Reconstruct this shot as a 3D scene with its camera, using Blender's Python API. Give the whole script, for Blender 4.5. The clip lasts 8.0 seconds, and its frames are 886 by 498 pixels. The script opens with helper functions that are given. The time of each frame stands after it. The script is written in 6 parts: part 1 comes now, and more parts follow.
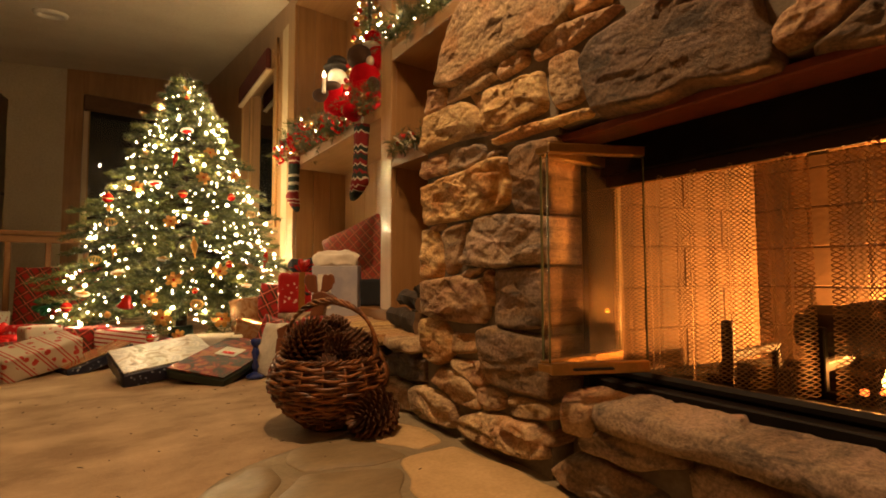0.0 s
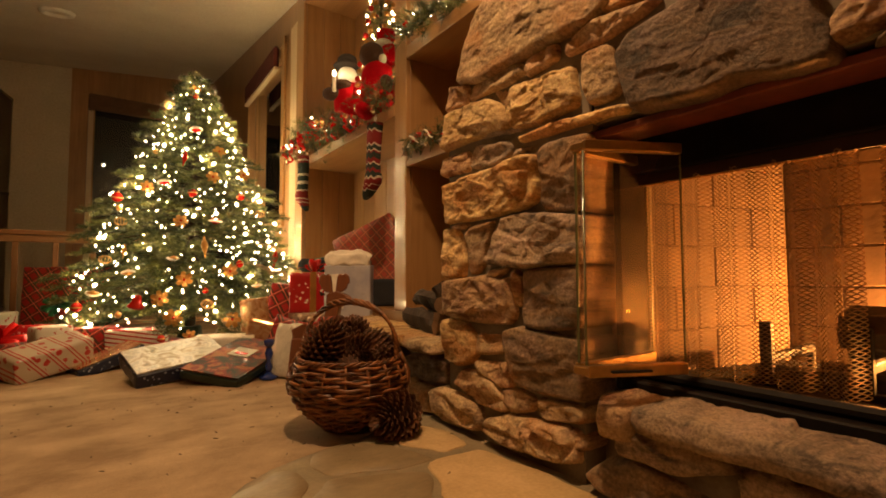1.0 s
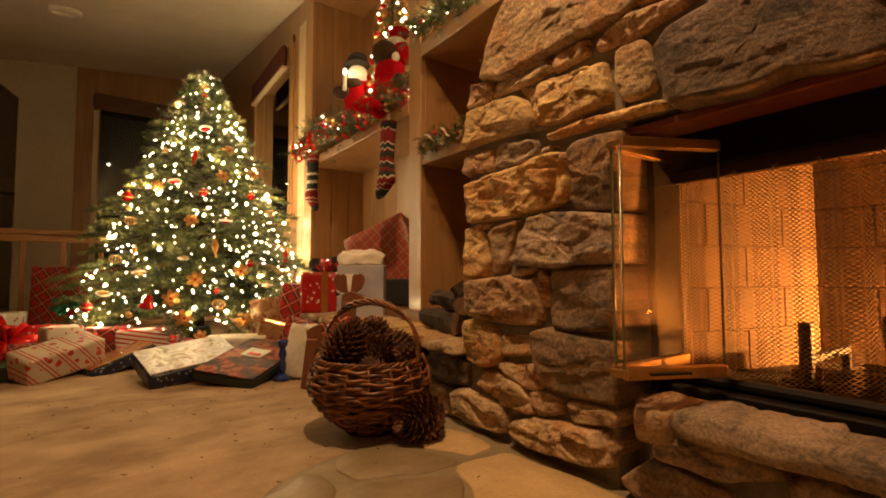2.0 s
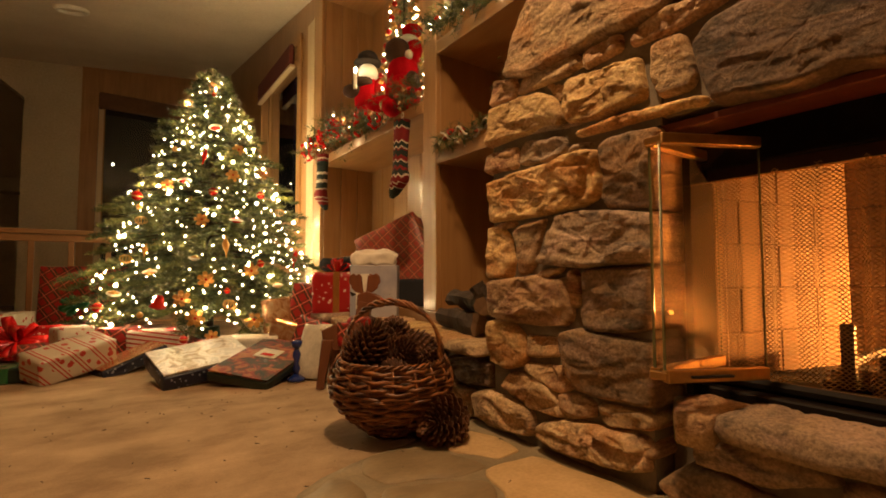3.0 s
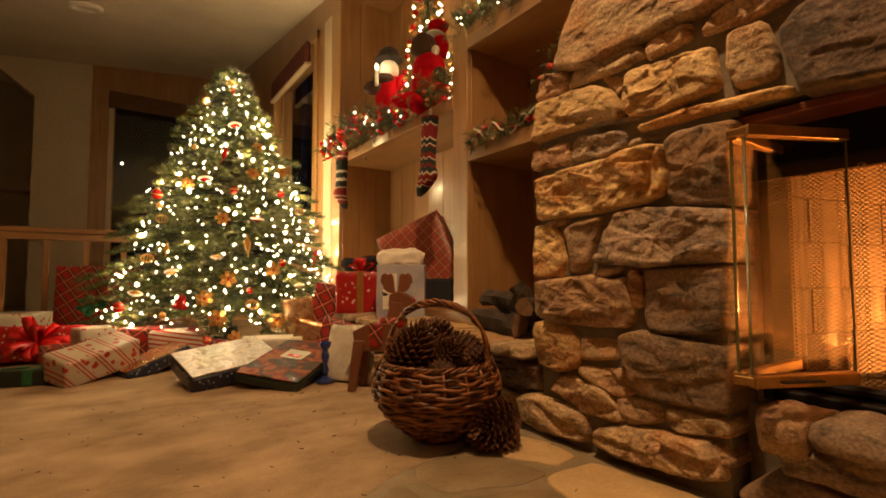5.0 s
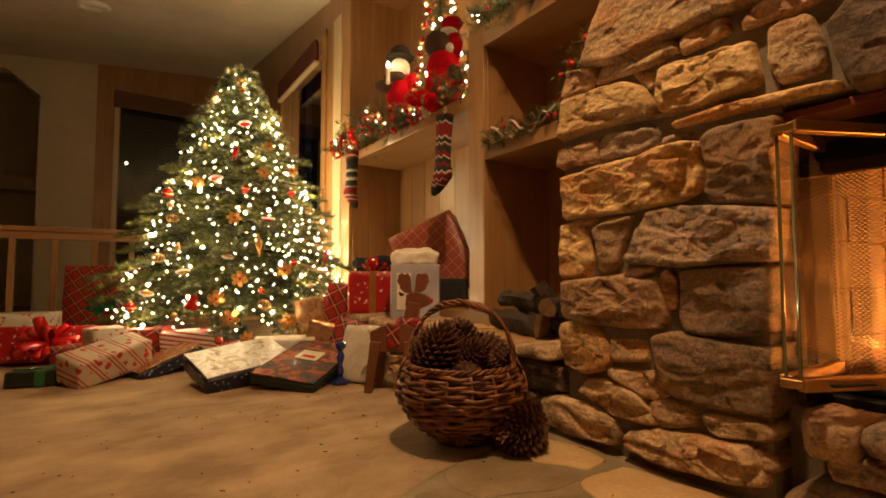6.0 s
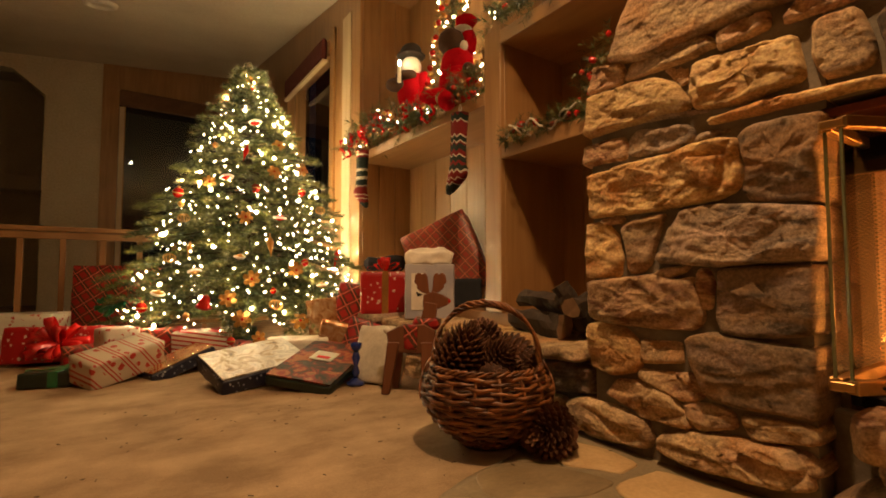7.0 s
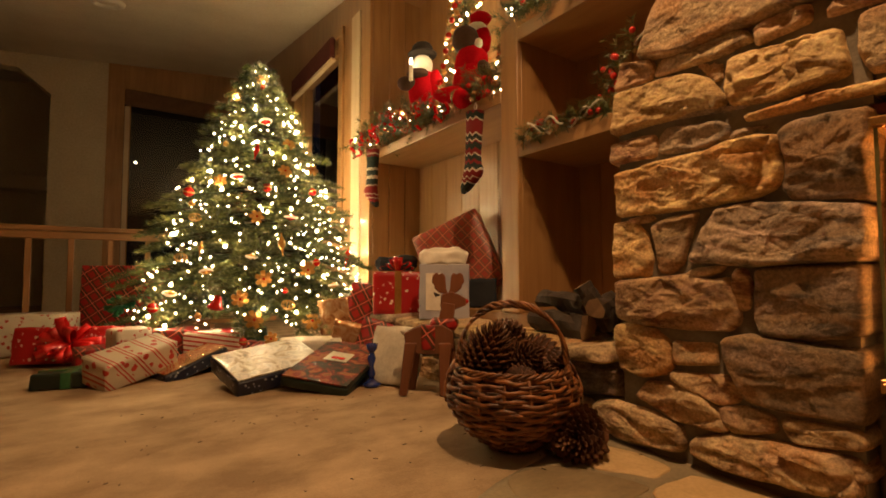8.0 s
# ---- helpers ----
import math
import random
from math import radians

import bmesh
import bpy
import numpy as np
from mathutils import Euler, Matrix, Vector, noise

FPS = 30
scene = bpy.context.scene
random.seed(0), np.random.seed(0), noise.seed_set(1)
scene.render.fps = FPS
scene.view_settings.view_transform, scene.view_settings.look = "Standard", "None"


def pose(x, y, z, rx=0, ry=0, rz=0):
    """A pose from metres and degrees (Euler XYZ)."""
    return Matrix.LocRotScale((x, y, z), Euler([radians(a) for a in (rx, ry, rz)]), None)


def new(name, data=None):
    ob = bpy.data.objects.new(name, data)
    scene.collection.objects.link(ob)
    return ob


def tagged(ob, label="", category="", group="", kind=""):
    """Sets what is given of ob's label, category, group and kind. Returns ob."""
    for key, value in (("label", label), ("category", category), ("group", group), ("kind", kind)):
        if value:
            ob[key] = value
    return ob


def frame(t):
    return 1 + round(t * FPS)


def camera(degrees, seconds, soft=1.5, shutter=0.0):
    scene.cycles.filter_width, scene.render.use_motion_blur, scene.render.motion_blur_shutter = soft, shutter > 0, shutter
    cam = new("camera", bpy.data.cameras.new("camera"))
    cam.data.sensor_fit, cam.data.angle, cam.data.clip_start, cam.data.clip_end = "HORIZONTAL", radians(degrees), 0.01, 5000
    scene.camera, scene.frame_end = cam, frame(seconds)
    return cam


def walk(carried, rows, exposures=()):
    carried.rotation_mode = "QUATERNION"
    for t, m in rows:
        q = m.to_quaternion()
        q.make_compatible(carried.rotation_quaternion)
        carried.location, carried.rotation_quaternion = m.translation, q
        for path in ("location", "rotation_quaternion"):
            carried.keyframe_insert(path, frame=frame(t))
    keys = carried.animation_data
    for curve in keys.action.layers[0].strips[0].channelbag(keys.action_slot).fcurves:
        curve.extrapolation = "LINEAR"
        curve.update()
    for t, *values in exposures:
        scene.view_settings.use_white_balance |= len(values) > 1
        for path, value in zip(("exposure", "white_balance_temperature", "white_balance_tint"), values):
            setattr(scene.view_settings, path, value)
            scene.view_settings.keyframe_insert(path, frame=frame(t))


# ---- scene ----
cam = camera(86.8, 8.0, 1.75)
METRES, EYE, TILT, LEAN, TURN = 0.64, 0.535, 1.2, 0.0, -35.3
ROWS = [
    (0.0, 0.0, 0.0, 0.0, 0.01, 1.88, 0.19),
    (0.5, -0.0594, 0.0205, -0.0001, 0.04, 1.85, 0.19),
    (1.0, -0.1186, 0.0407, -0.0003, 0.09, 1.86, 0.18),
    (1.5, -0.1761, 0.0601, -0.0006, 0.15, 1.86, 0.16),
    (3.0, -0.3518, 0.1199, -0.0015, 0.31, 1.85, 0.14),
    (3.5, -0.4103, 0.14, -0.0018, 0.35, 1.82, 0.14),
    (4.0, -0.4694, 0.1593, -0.0027, 0.41, 1.84, 0.11),
    (4.5, -0.5279, 0.1781, -0.0036, 0.45, 1.84, 0.11),
    (6.0, -0.7059, 0.2396, -0.005, 0.62, 1.82, 0.1),
    (6.5, -0.7662, 0.2589, -0.0059, 0.67, 1.83, 0.09),
    (7.0, -0.8281, 0.2789, -0.0059, 0.7, 1.81, 0.1),
    (7.5, -0.8871, 0.2984, -0.0064, 0.75, 1.82, 0.09),
    (8.0, -0.9474, 0.3197, -0.0074, 0.81, 1.82, 0.09),
]
walk(cam, [(t, pose(0, 0, EYE, TILT, LEAN, TURN) @ pose(METRES * x, METRES * y, METRES * z, 90 + pitch, roll, yaw)) for t, x, y, z, yaw, pitch, roll in ROWS])


# ---- light ----
world = bpy.data.worlds.new("night")
world.use_nodes = True
world.node_tree.nodes["Background"].inputs[0].default_value = (0.01, 0.013, 0.02, 1)
world.node_tree.nodes["Background"].inputs[1].default_value = 0.25
scene.world = world
scene.view_settings.exposure = 0.0


def lamp(name, kind, place, watts, colour, radius=0.05):
    data = bpy.data.lights.new(name, kind)
    data.energy, data.color = watts, colour
    if kind == "AREA":
        data.shape, data.size = "DISK", radius * 2
    else:
        data.shadow_soft_size = radius
    ob = new(name, data)
    ob.location = place
    return ob


WARM, FIRE, FAIRY = (1.0, 0.60, 0.28), (1.0, 0.355, 0.065), (1.0, 0.70, 0.34)
can_a = lamp("can_lamp", "SPOT", (0.32, 1.00, 2.62), 172, WARM, 0.04)
# Assumed room light behind the camera, unseen, added as front fill.
fill_can = lamp("can_lamp", "SPOT", (-1.05, -1.4, 2.50), 105, WARM, 0.06)
for can in (can_a, fill_can):
    can.data.spot_size, can.data.spot_blend = radians(150 if can is can_a else 124), 0.75
fire_a = lamp("fire_lamp", "POINT", (1.756, 0.30, 0.375), 128, FIRE, 0.010)
fire_b = lamp("fire_lamp", "POINT", (1.758, 0.06, 0.35), 32, FIRE, 0.010)


# ---- materials ----
def nodes_of(name):
    m = bpy.data.materials.new(name)
    m.use_nodes = True
    t = m.node_tree
    return m, t, t.nodes["Principled BSDF"]


def add(t, kind, **sets):
    n = t.nodes.new(kind)
    for k, v in sets.items():
        n.inputs[k.replace("_", " ")].default_value = v
    return n


def coords(t, scale=(1, 1, 1), kind="Object"):
    c, m = t.nodes.new("ShaderNodeTexCoord"), t.nodes.new("ShaderNodeMapping")
    m.inputs["Scale"].default_value = scale
    t.links.new(c.outputs[kind], m.inputs["Vector"])
    return m.outputs["Vector"]


def ramp(t, fac, stops, hard=False):
    r = t.nodes.new("ShaderNodeValToRGB")
    r.color_ramp.interpolation = "CONSTANT" if hard else "LINEAR"
    while len(r.color_ramp.elements) < len(stops):
        r.color_ramp.elements.new(0.5)
    for e, (p, c) in zip(r.color_ramp.elements, stops):
        e.position, e.color = p, (*c, 1)
    t.links.new(fac, r.inputs["Fac"])
    return r.outputs["Color"]


def mixed(t, fac, a, b, how="MIX"):
    m = t.nodes.new("ShaderNodeMix")
    m.data_type, m.blend_type = "RGBA", how
    for sock, v in ((m.inputs["Factor"], fac), (m.inputs["A"], a), (m.inputs["B"], b)):
        if isinstance(v, (float, int)):
            sock.default_value = v
        elif isinstance(v, tuple):
            sock.default_value = (*v, 1)
        else:
            t.links.new(v, sock)
    return m.outputs["Result"]


def calc(t, op, a, b=None):
    m = t.nodes.new("ShaderNodeMath")
    m.operation = op
    for sock, v in zip(m.inputs, (a, b)):
        if isinstance(v, (float, int)):
            sock.default_value = v
        elif v is not None:
            t.links.new(v, sock)
    return m.outputs[0]


def bump(t, bsdf, height, strength=0.4, distance=0.004):
    b = add(t, "ShaderNodeBump", Strength=strength, Distance=distance)
    t.links.new(height, b.inputs["Height"])
    t.links.new(b.outputs["Normal"], bsdf.inputs["Normal"])


def paint(name, c1, c2, scale=(6, 6, 6), rough=0.6, detail=6.0, grain=0.3, metal=0.0, fine=60.0, coat=0.0):
    """Two tones in broad patches and a fine grain in relief."""
    m, t, b = nodes_of(name)
    v = coords(t, scale)
    n = add(t, "ShaderNodeTexNoise", Scale=1.0, Detail=detail, Roughness=0.6)
    t.links.new(v, n.inputs["Vector"])
    f = add(t, "ShaderNodeTexNoise", Scale=fine / max(scale), Detail=4.0)
    t.links.new(v, f.inputs["Vector"])
    col = ramp(t, n.outputs["Fac"], [(0.35, c1), (0.65, c2)])
    col = mixed(t, 0.25, col, f.outputs["Fac"], "OVERLAY")
    t.links.new(col, b.inputs["Base Color"])
    b.inputs["Roughness"].default_value, b.inputs["Metallic"].default_value = rough, metal
    b.inputs["Coat Weight"].default_value = coat
    if grain:
        bump(t, b, f.outputs["Fac"], grain, 0.002)
    return m


def wood(name, c1, c2, axis="z", rough=0.4, coat=0.5):
    m, t, b = nodes_of(name)
    s = {"x": (1.2, 16, 16), "y": (16, 1.2, 16), "z": (16, 16, 1.2)}[axis]
    v = coords(t, s)
    n = add(t, "ShaderNodeTexNoise", Scale=1.3, Detail=8.0, Roughness=0.62, Distortion=0.5)
    t.links.new(v, n.inputs["Vector"])
    k = add(t, "ShaderNodeTexNoise", Scale=2.2, Detail=2.0)
    t.links.new(coords(t), k.inputs["Vector"])
    info = t.nodes.new("ShaderNodeObjectInfo")
    col = ramp(t, n.outputs["Fac"], [(0.3, c1), (0.7, c2)])
    col = mixed(t, 0.35, col, k.outputs["Fac"], "OVERLAY")
    dark = mixed(t, calc(t, "MULTIPLY", info.outputs["Random"], 0.35), col, tuple(0.62 * c for c in c1))
    t.links.new(dark, b.inputs["Base Color"])
    b.inputs["Roughness"].default_value, b.inputs["Coat Weight"].default_value = rough, coat
    b.inputs["Coat Roughness"].default_value = 0.14
    bump(t, b, n.outputs["Fac"], 0.15, 0.002)
    return m


def rock(name, c1, c2, c3, rough=0.8):
    """Split field stone: strata, rusty blotches, fine pitting, each stone its own shade."""
    m, t, b = nodes_of(name)
    info = t.nodes.new("ShaderNodeObjectInfo")
    v0 = t.nodes.new("ShaderNodeVectorMath")
    v0.operation = "ADD"
    t.links.new(coords(t, (1, 6, 14)), v0.inputs[0])
    off = calc(t, "MULTIPLY", info.outputs["Random"], 40.0)
    t.links.new(off, v0.inputs[1])
    v1 = t.nodes.new("ShaderNodeVectorMath")
    v1.operation = "ADD"
    t.links.new(v0.outputs[0], v1.inputs[0])
    v1.inputs[1].default_value = (17, 5, 9)
    n = add(t, "ShaderNodeTexNoise", Scale=1.9, Detail=12.0, Roughness=0.72, Distortion=0.6)
    t.links.new(v0.outputs[0], n.inputs["Vector"])
    k = add(t, "ShaderNodeTexNoise", Scale=0.8, Detail=4.0, Roughness=0.55)
    t.links.new(v0.outputs[0], k.inputs["Vector"])
    f = add(t, "ShaderNodeTexNoise", Scale=120.0, Detail=7.0, Roughness=0.7)
    t.links.new(coords(t), f.inputs["Vector"])
    col = ramp(t, n.outputs["Fac"], [(0.30, tuple(0.6 * c for c in c2)), (0.42, c2), (0.52, c1), (0.62, tuple(min(1, 1.25 * c) for c in c1)), (0.74, tuple(min(1, 1.6 * c) for c in c1))])
    col = mixed(t, ramp(t, k.outputs["Fac"], [(0.50, (0, 0, 0)), (0.61, (0.85, 0.85, 0.85))]), col, c3)
    pale = add(t, "ShaderNodeTexNoise", Scale=1.1, Detail=6.0, Roughness=0.6)
    t.links.new(v1.outputs[0], pale.inputs["Vector"])
    col = mixed(t, ramp(t, pale.outputs["Fac"], [(0.53, (0, 0, 0)), (0.62, (0.6, 0.6, 0.6))]), col, (min(0.72, 1.3 * c1[0] + 0.05), 1.18 * c1[1] + 0.05, 1.2 * c1[2] + 0.06))
    col = mixed(t, 0.5, col, ramp(t, f.outputs["Fac"], [(0.36, (0.12, 0.12, 0.12)), (0.64, (0.88, 0.88, 0.88))]), "OVERLAY")
    shade = calc(t, "ADD", calc(t, "MULTIPLY", info.outputs["Random"], 0.4), 0.75)
    hsv = t.nodes.new("ShaderNodeHueSaturation")
    t.links.new(col, hsv.inputs["Color"])
    t.links.new(shade, hsv.inputs["Value"])
    t.links.new(hsv.outputs["Color"], b.inputs["Base Color"])
    b.inputs["Roughness"].default_value = rough
    h = calc(t, "ADD", calc(t, "MULTIPLY", n.outputs["Fac"], 1.0), calc(t, "MULTIPLY", f.outputs["Fac"], 0.5))
    bump(t, b, h, 0.75, 0.012)
    return m


def glow(name, colour, strength):
    m, t, b = nodes_of(name)
    b.inputs["Base Color"].default_value = (*colour, 1)
    b.inputs["Emission Color"].default_value = (*colour, 1)
    b.inputs["Emission Strength"].default_value = strength
    return m


def plain(name, c, rough=0.5, metal=0.0, coat=0.0):
    return paint(name, tuple(0.85 * v for v in c), tuple(min(1, 1.12 * v) for v in c), (9, 9, 9), rough, 4.0, 0.12, metal, 80.0, coat)


def clear(name, tint=(1, 1, 1), rough=0.0):
    m, t, b = nodes_of(name)
    b.inputs["Base Color"].default_value = (*tint, 1)
    b.inputs["Transmission Weight"].default_value = 1.0
    b.inputs["Roughness"].default_value = rough
    b.inputs["IOR"].default_value = 1.5
    return m


ALDER = wood("alder", (0.31, 0.158, 0.058), (0.43, 0.24, 0.094), "z")
ALDER_Y = wood("alder_along", (0.31, 0.158, 0.058), (0.43, 0.24, 0.094), "y")
RAIL_X = wood("rail_wood", (0.30, 0.14, 0.05), (0.40, 0.205, 0.08), "x")
RAIL_Z = wood("baluster_wood", (0.30, 0.14, 0.05), (0.40, 0.205, 0.08), "z")
PALE = wood("pale_casing", (0.62, 0.47, 0.29), (0.74, 0.6, 0.4), "z")
TRIM = wood("dark_trim", (0.30, 0.155, 0.068), (0.44, 0.24, 0.105), "z")
PLASTER = paint("cream_plaster", (0.50, 0.42, 0.29), (0.56, 0.48, 0.34), (2, 2, 2), 0.85, 5.0, 0.25, 0, 40)
CEILING = paint("ceiling_plaster", (0.62, 0.53, 0.40), (0.68, 0.59, 0.45), (2, 2, 2), 0.9, 5.0, 0.3, 0, 50)
CARPET = paint("carpet_pile", (0.25, 0.162, 0.088), (0.46, 0.322, 0.195), (3.2, 4.6, 3), 0.95, 5.0, 0.9, 0, 260)
MORTAR = paint("mortar", (0.13, 0.105, 0.075), (0.22, 0.18, 0.13), (9, 9, 9), 0.9, 7.0, 0.8, 0, 120)
STONE_GOLD = rock("gold_stone", (0.60, 0.40, 0.17), (0.36, 0.205, 0.08), (0.48, 0.22, 0.065))
STONE_TAN = rock("tan_stone", (0.48, 0.335, 0.18), (0.26, 0.16, 0.085), (0.45, 0.23, 0.09))
STONE_DARK = rock("dark_stone", (0.335, 0.24, 0.16), (0.14, 0.10, 0.072), (0.44, 0.31, 0.19))
STONE_BROWN = rock("brown_stone", (0.215, 0.142, 0.080), (0.10, 0.066, 0.040), (0.30, 0.165, 0.07))
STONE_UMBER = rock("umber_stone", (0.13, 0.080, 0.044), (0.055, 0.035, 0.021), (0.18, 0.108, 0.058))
STONE_RED = rock("rusty_stone", (0.48, 0.30, 0.155), (0.24, 0.11, 0.055), (0.54, 0.38, 0.21))
FLAG_A = paint("sand_flag", (0.48, 0.32, 0.15), (0.60, 0.42, 0.215), (7, 7, 7), 0.6, 7.0, 0.5, 0, 90)
FLAG_B = paint("grey_flag", (0.20, 0.145, 0.08), (0.31, 0.23, 0.13), (5, 8, 5), 0.5, 8.0, 0.5, 0, 90)
BLACK = plain("black_iron", (0.012, 0.010, 0.009), 0.6, 0.3)
RUST = paint("rusty_steel", (0.11, 0.024, 0.011), (0.17, 0.038, 0.016), (12, 12, 12), 0.55, 5.0, 0.4, 0.3)
BRONZE = plain("aged_brass", (0.45, 0.27, 0.10), 0.28, 0.9)
SCREEN = plain("screen_wire", (0.30, 0.20, 0.11), 0.4, 0.8)
FIREBRICK = paint("fire_brick", (0.06, 0.036, 0.019), (0.115, 0.07, 0.037), (7, 7, 7), 0.85, 6.0, 0.5)
SOOT = paint("soot", (0.004, 0.0032, 0.0026), (0.011, 0.008, 0.006), (9, 9, 9), 0.95)
for dull in (SOOT, BLACK):
    dull.node_tree.nodes["Principled BSDF"].inputs["Specular IOR Level"].default_value = 0.12
GLASS = clear("door_glass", (0.97, 0.93, 0.86))
PANE = clear("window_glass", (0.95, 0.97, 0.96))
NIGHT = plain("night_outside", (0.01, 0.011, 0.013), 0.9)
BARK = paint("log_bark", (0.022, 0.014, 0.009), (0.06, 0.037, 0.022), (20, 20, 4), 0.9, 8.0, 1.0)
CUT = paint("log_end", (0.16, 0.09, 0.045), (0.24, 0.14, 0.07), (20, 20, 20), 0.8)
NEEDLE = paint("fir_needles", (0.022, 0.036, 0.008), (0.14, 0.142, 0.032), (7, 7, 7), 0.5, 3.0, 0)
WICKER = paint("wicker", (0.09, 0.032, 0.012), (0.38, 0.155, 0.052), (26, 26, 40), 0.45, 4.0, 0.5)
g_node = WICKER.node_tree.nodes.new("ShaderNodeNewGeometry")
w_bsdf = WICKER.node_tree.nodes["Principled BSDF"]
w_old = w_bsdf.inputs["Base Color"].links[0].from_socket
w_tone = ramp(WICKER.node_tree, g_node.outputs["Random Per Island"], [(0.0, (0.35, 0.30, 0.26)), (0.5, (0.85, 0.78, 0.7)), (1.0, (1.0, 1.0, 1.0))])
WICKER.node_tree.links.new(mixed(WICKER.node_tree, 1.0, w_old, w_tone, "MULTIPLY"), w_bsdf.inputs["Base Color"])
CONE_TIP = paint("pine_cone_tip", (0.10, 0.042, 0.02), (0.24, 0.11, 0.055), (22, 22, 22), 0.5, 4.0, 0.5)
# Also colours the basket's inner shell, where dark stands in for shade.
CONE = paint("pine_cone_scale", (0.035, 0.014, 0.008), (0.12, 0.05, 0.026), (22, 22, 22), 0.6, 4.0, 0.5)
BULB = glow("fairy_bulb", (1.0, 0.76, 0.40), 105.0)
FLAME = glow("flame", (1.0, 0.50, 0.12), 12.0)
EMBER = glow("ember", (1.0, 0.20, 0.03), 3.0)
WIRE = plain("green_wire", (0.02, 0.05, 0.02), 0.6)
RED = plain("red_cloth", (0.21, 0.003, 0.005), 0.75)
PLUSH = plain("red_plush", (0.40, 0.004, 0.010), 0.95)
PLUSH.node_tree.nodes["Principled BSDF"].inputs["Specular IOR Level"].default_value = 0.08
REDGLOSS = plain("red_glass", (0.5, 0.02, 0.015), 0.18, 0.1, 0.8)
GOLD = plain("gold_leaf", (0.46, 0.23, 0.06), 0.38, 0.75)
BROWN = plain("brown_felt", (0.14, 0.07, 0.035), 0.9)
WHITE = plain("white_wool", (0.75, 0.7, 0.6), 0.9)
FELT = plain("black_felt", (0.022, 0.014, 0.009), 0.9)
DOLL_BROWN = plain("dark_brown_plush", (0.060, 0.028, 0.014), 0.95)
GREEN = plain("green_ribbon", (0.012, 0.13, 0.045), 0.3, 0.1, 0.5)
DEER = wood("deer_wood", (0.14, 0.042, 0.016), (0.22, 0.075, 0.028), "z", 0.5)


# ---- building helpers ----
def obj(name, V, F, mats, parent=None, label="", smooth=False, slots=None):
    me = bpy.data.meshes.new(name)
    me.from_pydata([tuple(v) for v in V], [], F)
    for m in mats if isinstance(mats, (list, tuple)) else [mats]:
        me.materials.append(m)
    if slots is not None:
        me.polygons.foreach_set("material_index", slots)
    if smooth:
        me.polygons.foreach_set("use_smooth", [True] * len(me.polygons))
    me.update()
    ob = new(name, me)
    if parent:
        ob.parent = parent
    if label:
        ob["label"] = label
    return ob


def part(name, bm, material, parent, label="", smooth=False, at=None):
    me = bpy.data.meshes.new(name)
    bmesh.ops.recalc_face_normals(bm, faces=bm.faces)
    bm.to_mesh(me)
    bm.free()
    me.materials.append(material)
    if smooth:
        me.polygons.foreach_set("use_smooth", [True] * len(me.polygons))
    ob = new(name, me)
    if parent:
        ob.parent = parent
    if at is not None:
        ob.matrix_basis = at
    if label:
        ob["label"] = label
    return ob


def thing(name, m, label, category, group=""):
    ob = new(name)
    ob.empty_display_size = 0.05
    ob.matrix_basis = m
    return tagged(ob, label, category, group)


def struct(ob, label="", category=""):
    return tagged(ob, label, category, "", "structure")


def box(x0, x1, y0, y1, z0, z1, bevel=0.004):
    bm = bmesh.new()
    bmesh.ops.create_cube(bm, size=1)
    bmesh.ops.scale(bm, vec=(x1 - x0, y1 - y0, z1 - z0), verts=bm.verts)
    bmesh.ops.translate(bm, vec=((x0 + x1) / 2, (y0 + y1) / 2, (z0 + z1) / 2), verts=bm.verts)
    if bevel:
        bmesh.ops.bevel(bm, geom=bm.edges, offset=bevel, segments=1, affect="EDGES")
    return bm


def turned(profile, seg=20):
    """A body of revolution about z from (radius, height) pairs."""
    bm = bmesh.new()
    rings = [[bm.verts.new((r * math.cos(a), r * math.sin(a), z)) for a in [2 * math.pi * k / seg for k in range(seg)]] for r, z in profile]
    for lo, hi in zip(rings, rings[1:]):
        for k in range(seg):
            bm.faces.new((lo[k], lo[(k + 1) % seg], hi[(k + 1) % seg], hi[k]))
    bm.faces.new(rings[0][::-1])
    bm.faces.new(rings[-1])
    return bm


def tube(points, radius, seg=6, closed=False, taper=None):
    """Vertices and faces of a tube along points."""
    P = np.array(points, float)
    n = len(P)
    T = np.roll(P, -1, 0) - np.roll(P, 1, 0)
    if not closed:
        T[0], T[-1] = P[1] - P[0], P[-1] - P[-2]
    T /= np.linalg.norm(T, axis=1)[:, None] + 1e-9
    up = np.where(np.abs(T[:, 2:3]) > 0.9, [[1.0, 0, 0]], [[0, 0, 1.0]])
    A = np.cross(T, up)
    A /= np.linalg.norm(A, axis=1)[:, None] + 1e-9
    B = np.cross(T, A)
    r = np.full(n, radius) if taper is None else np.linspace(radius, taper, n)
    ang = np.linspace(0, 2 * np.pi, seg, endpoint=False)
    V = (P[:, None] + r[:, None, None] * (np.cos(ang)[None, :, None] * A[:, None] + np.sin(ang)[None, :, None] * B[:, None])).reshape(-1, 3)
    F = []
    for k in range(n if closed else n - 1):
        a, b = k * seg, ((k + 1) % n) * seg
        F += [(a + s, a + (s + 1) % seg, b + (s + 1) % seg, b + s) for s in range(seg)]
    if not closed:
        F += [tuple(range(seg))[::-1], tuple(range((n - 1) * seg, n * seg))]
    return V.tolist(), F


def joined(pieces):
    V, F = [], []
    for v, f in pieces:
        o = len(V)
        V += list(v)
        F += [tuple(i + o for i in face) for face in f]
    return V, F


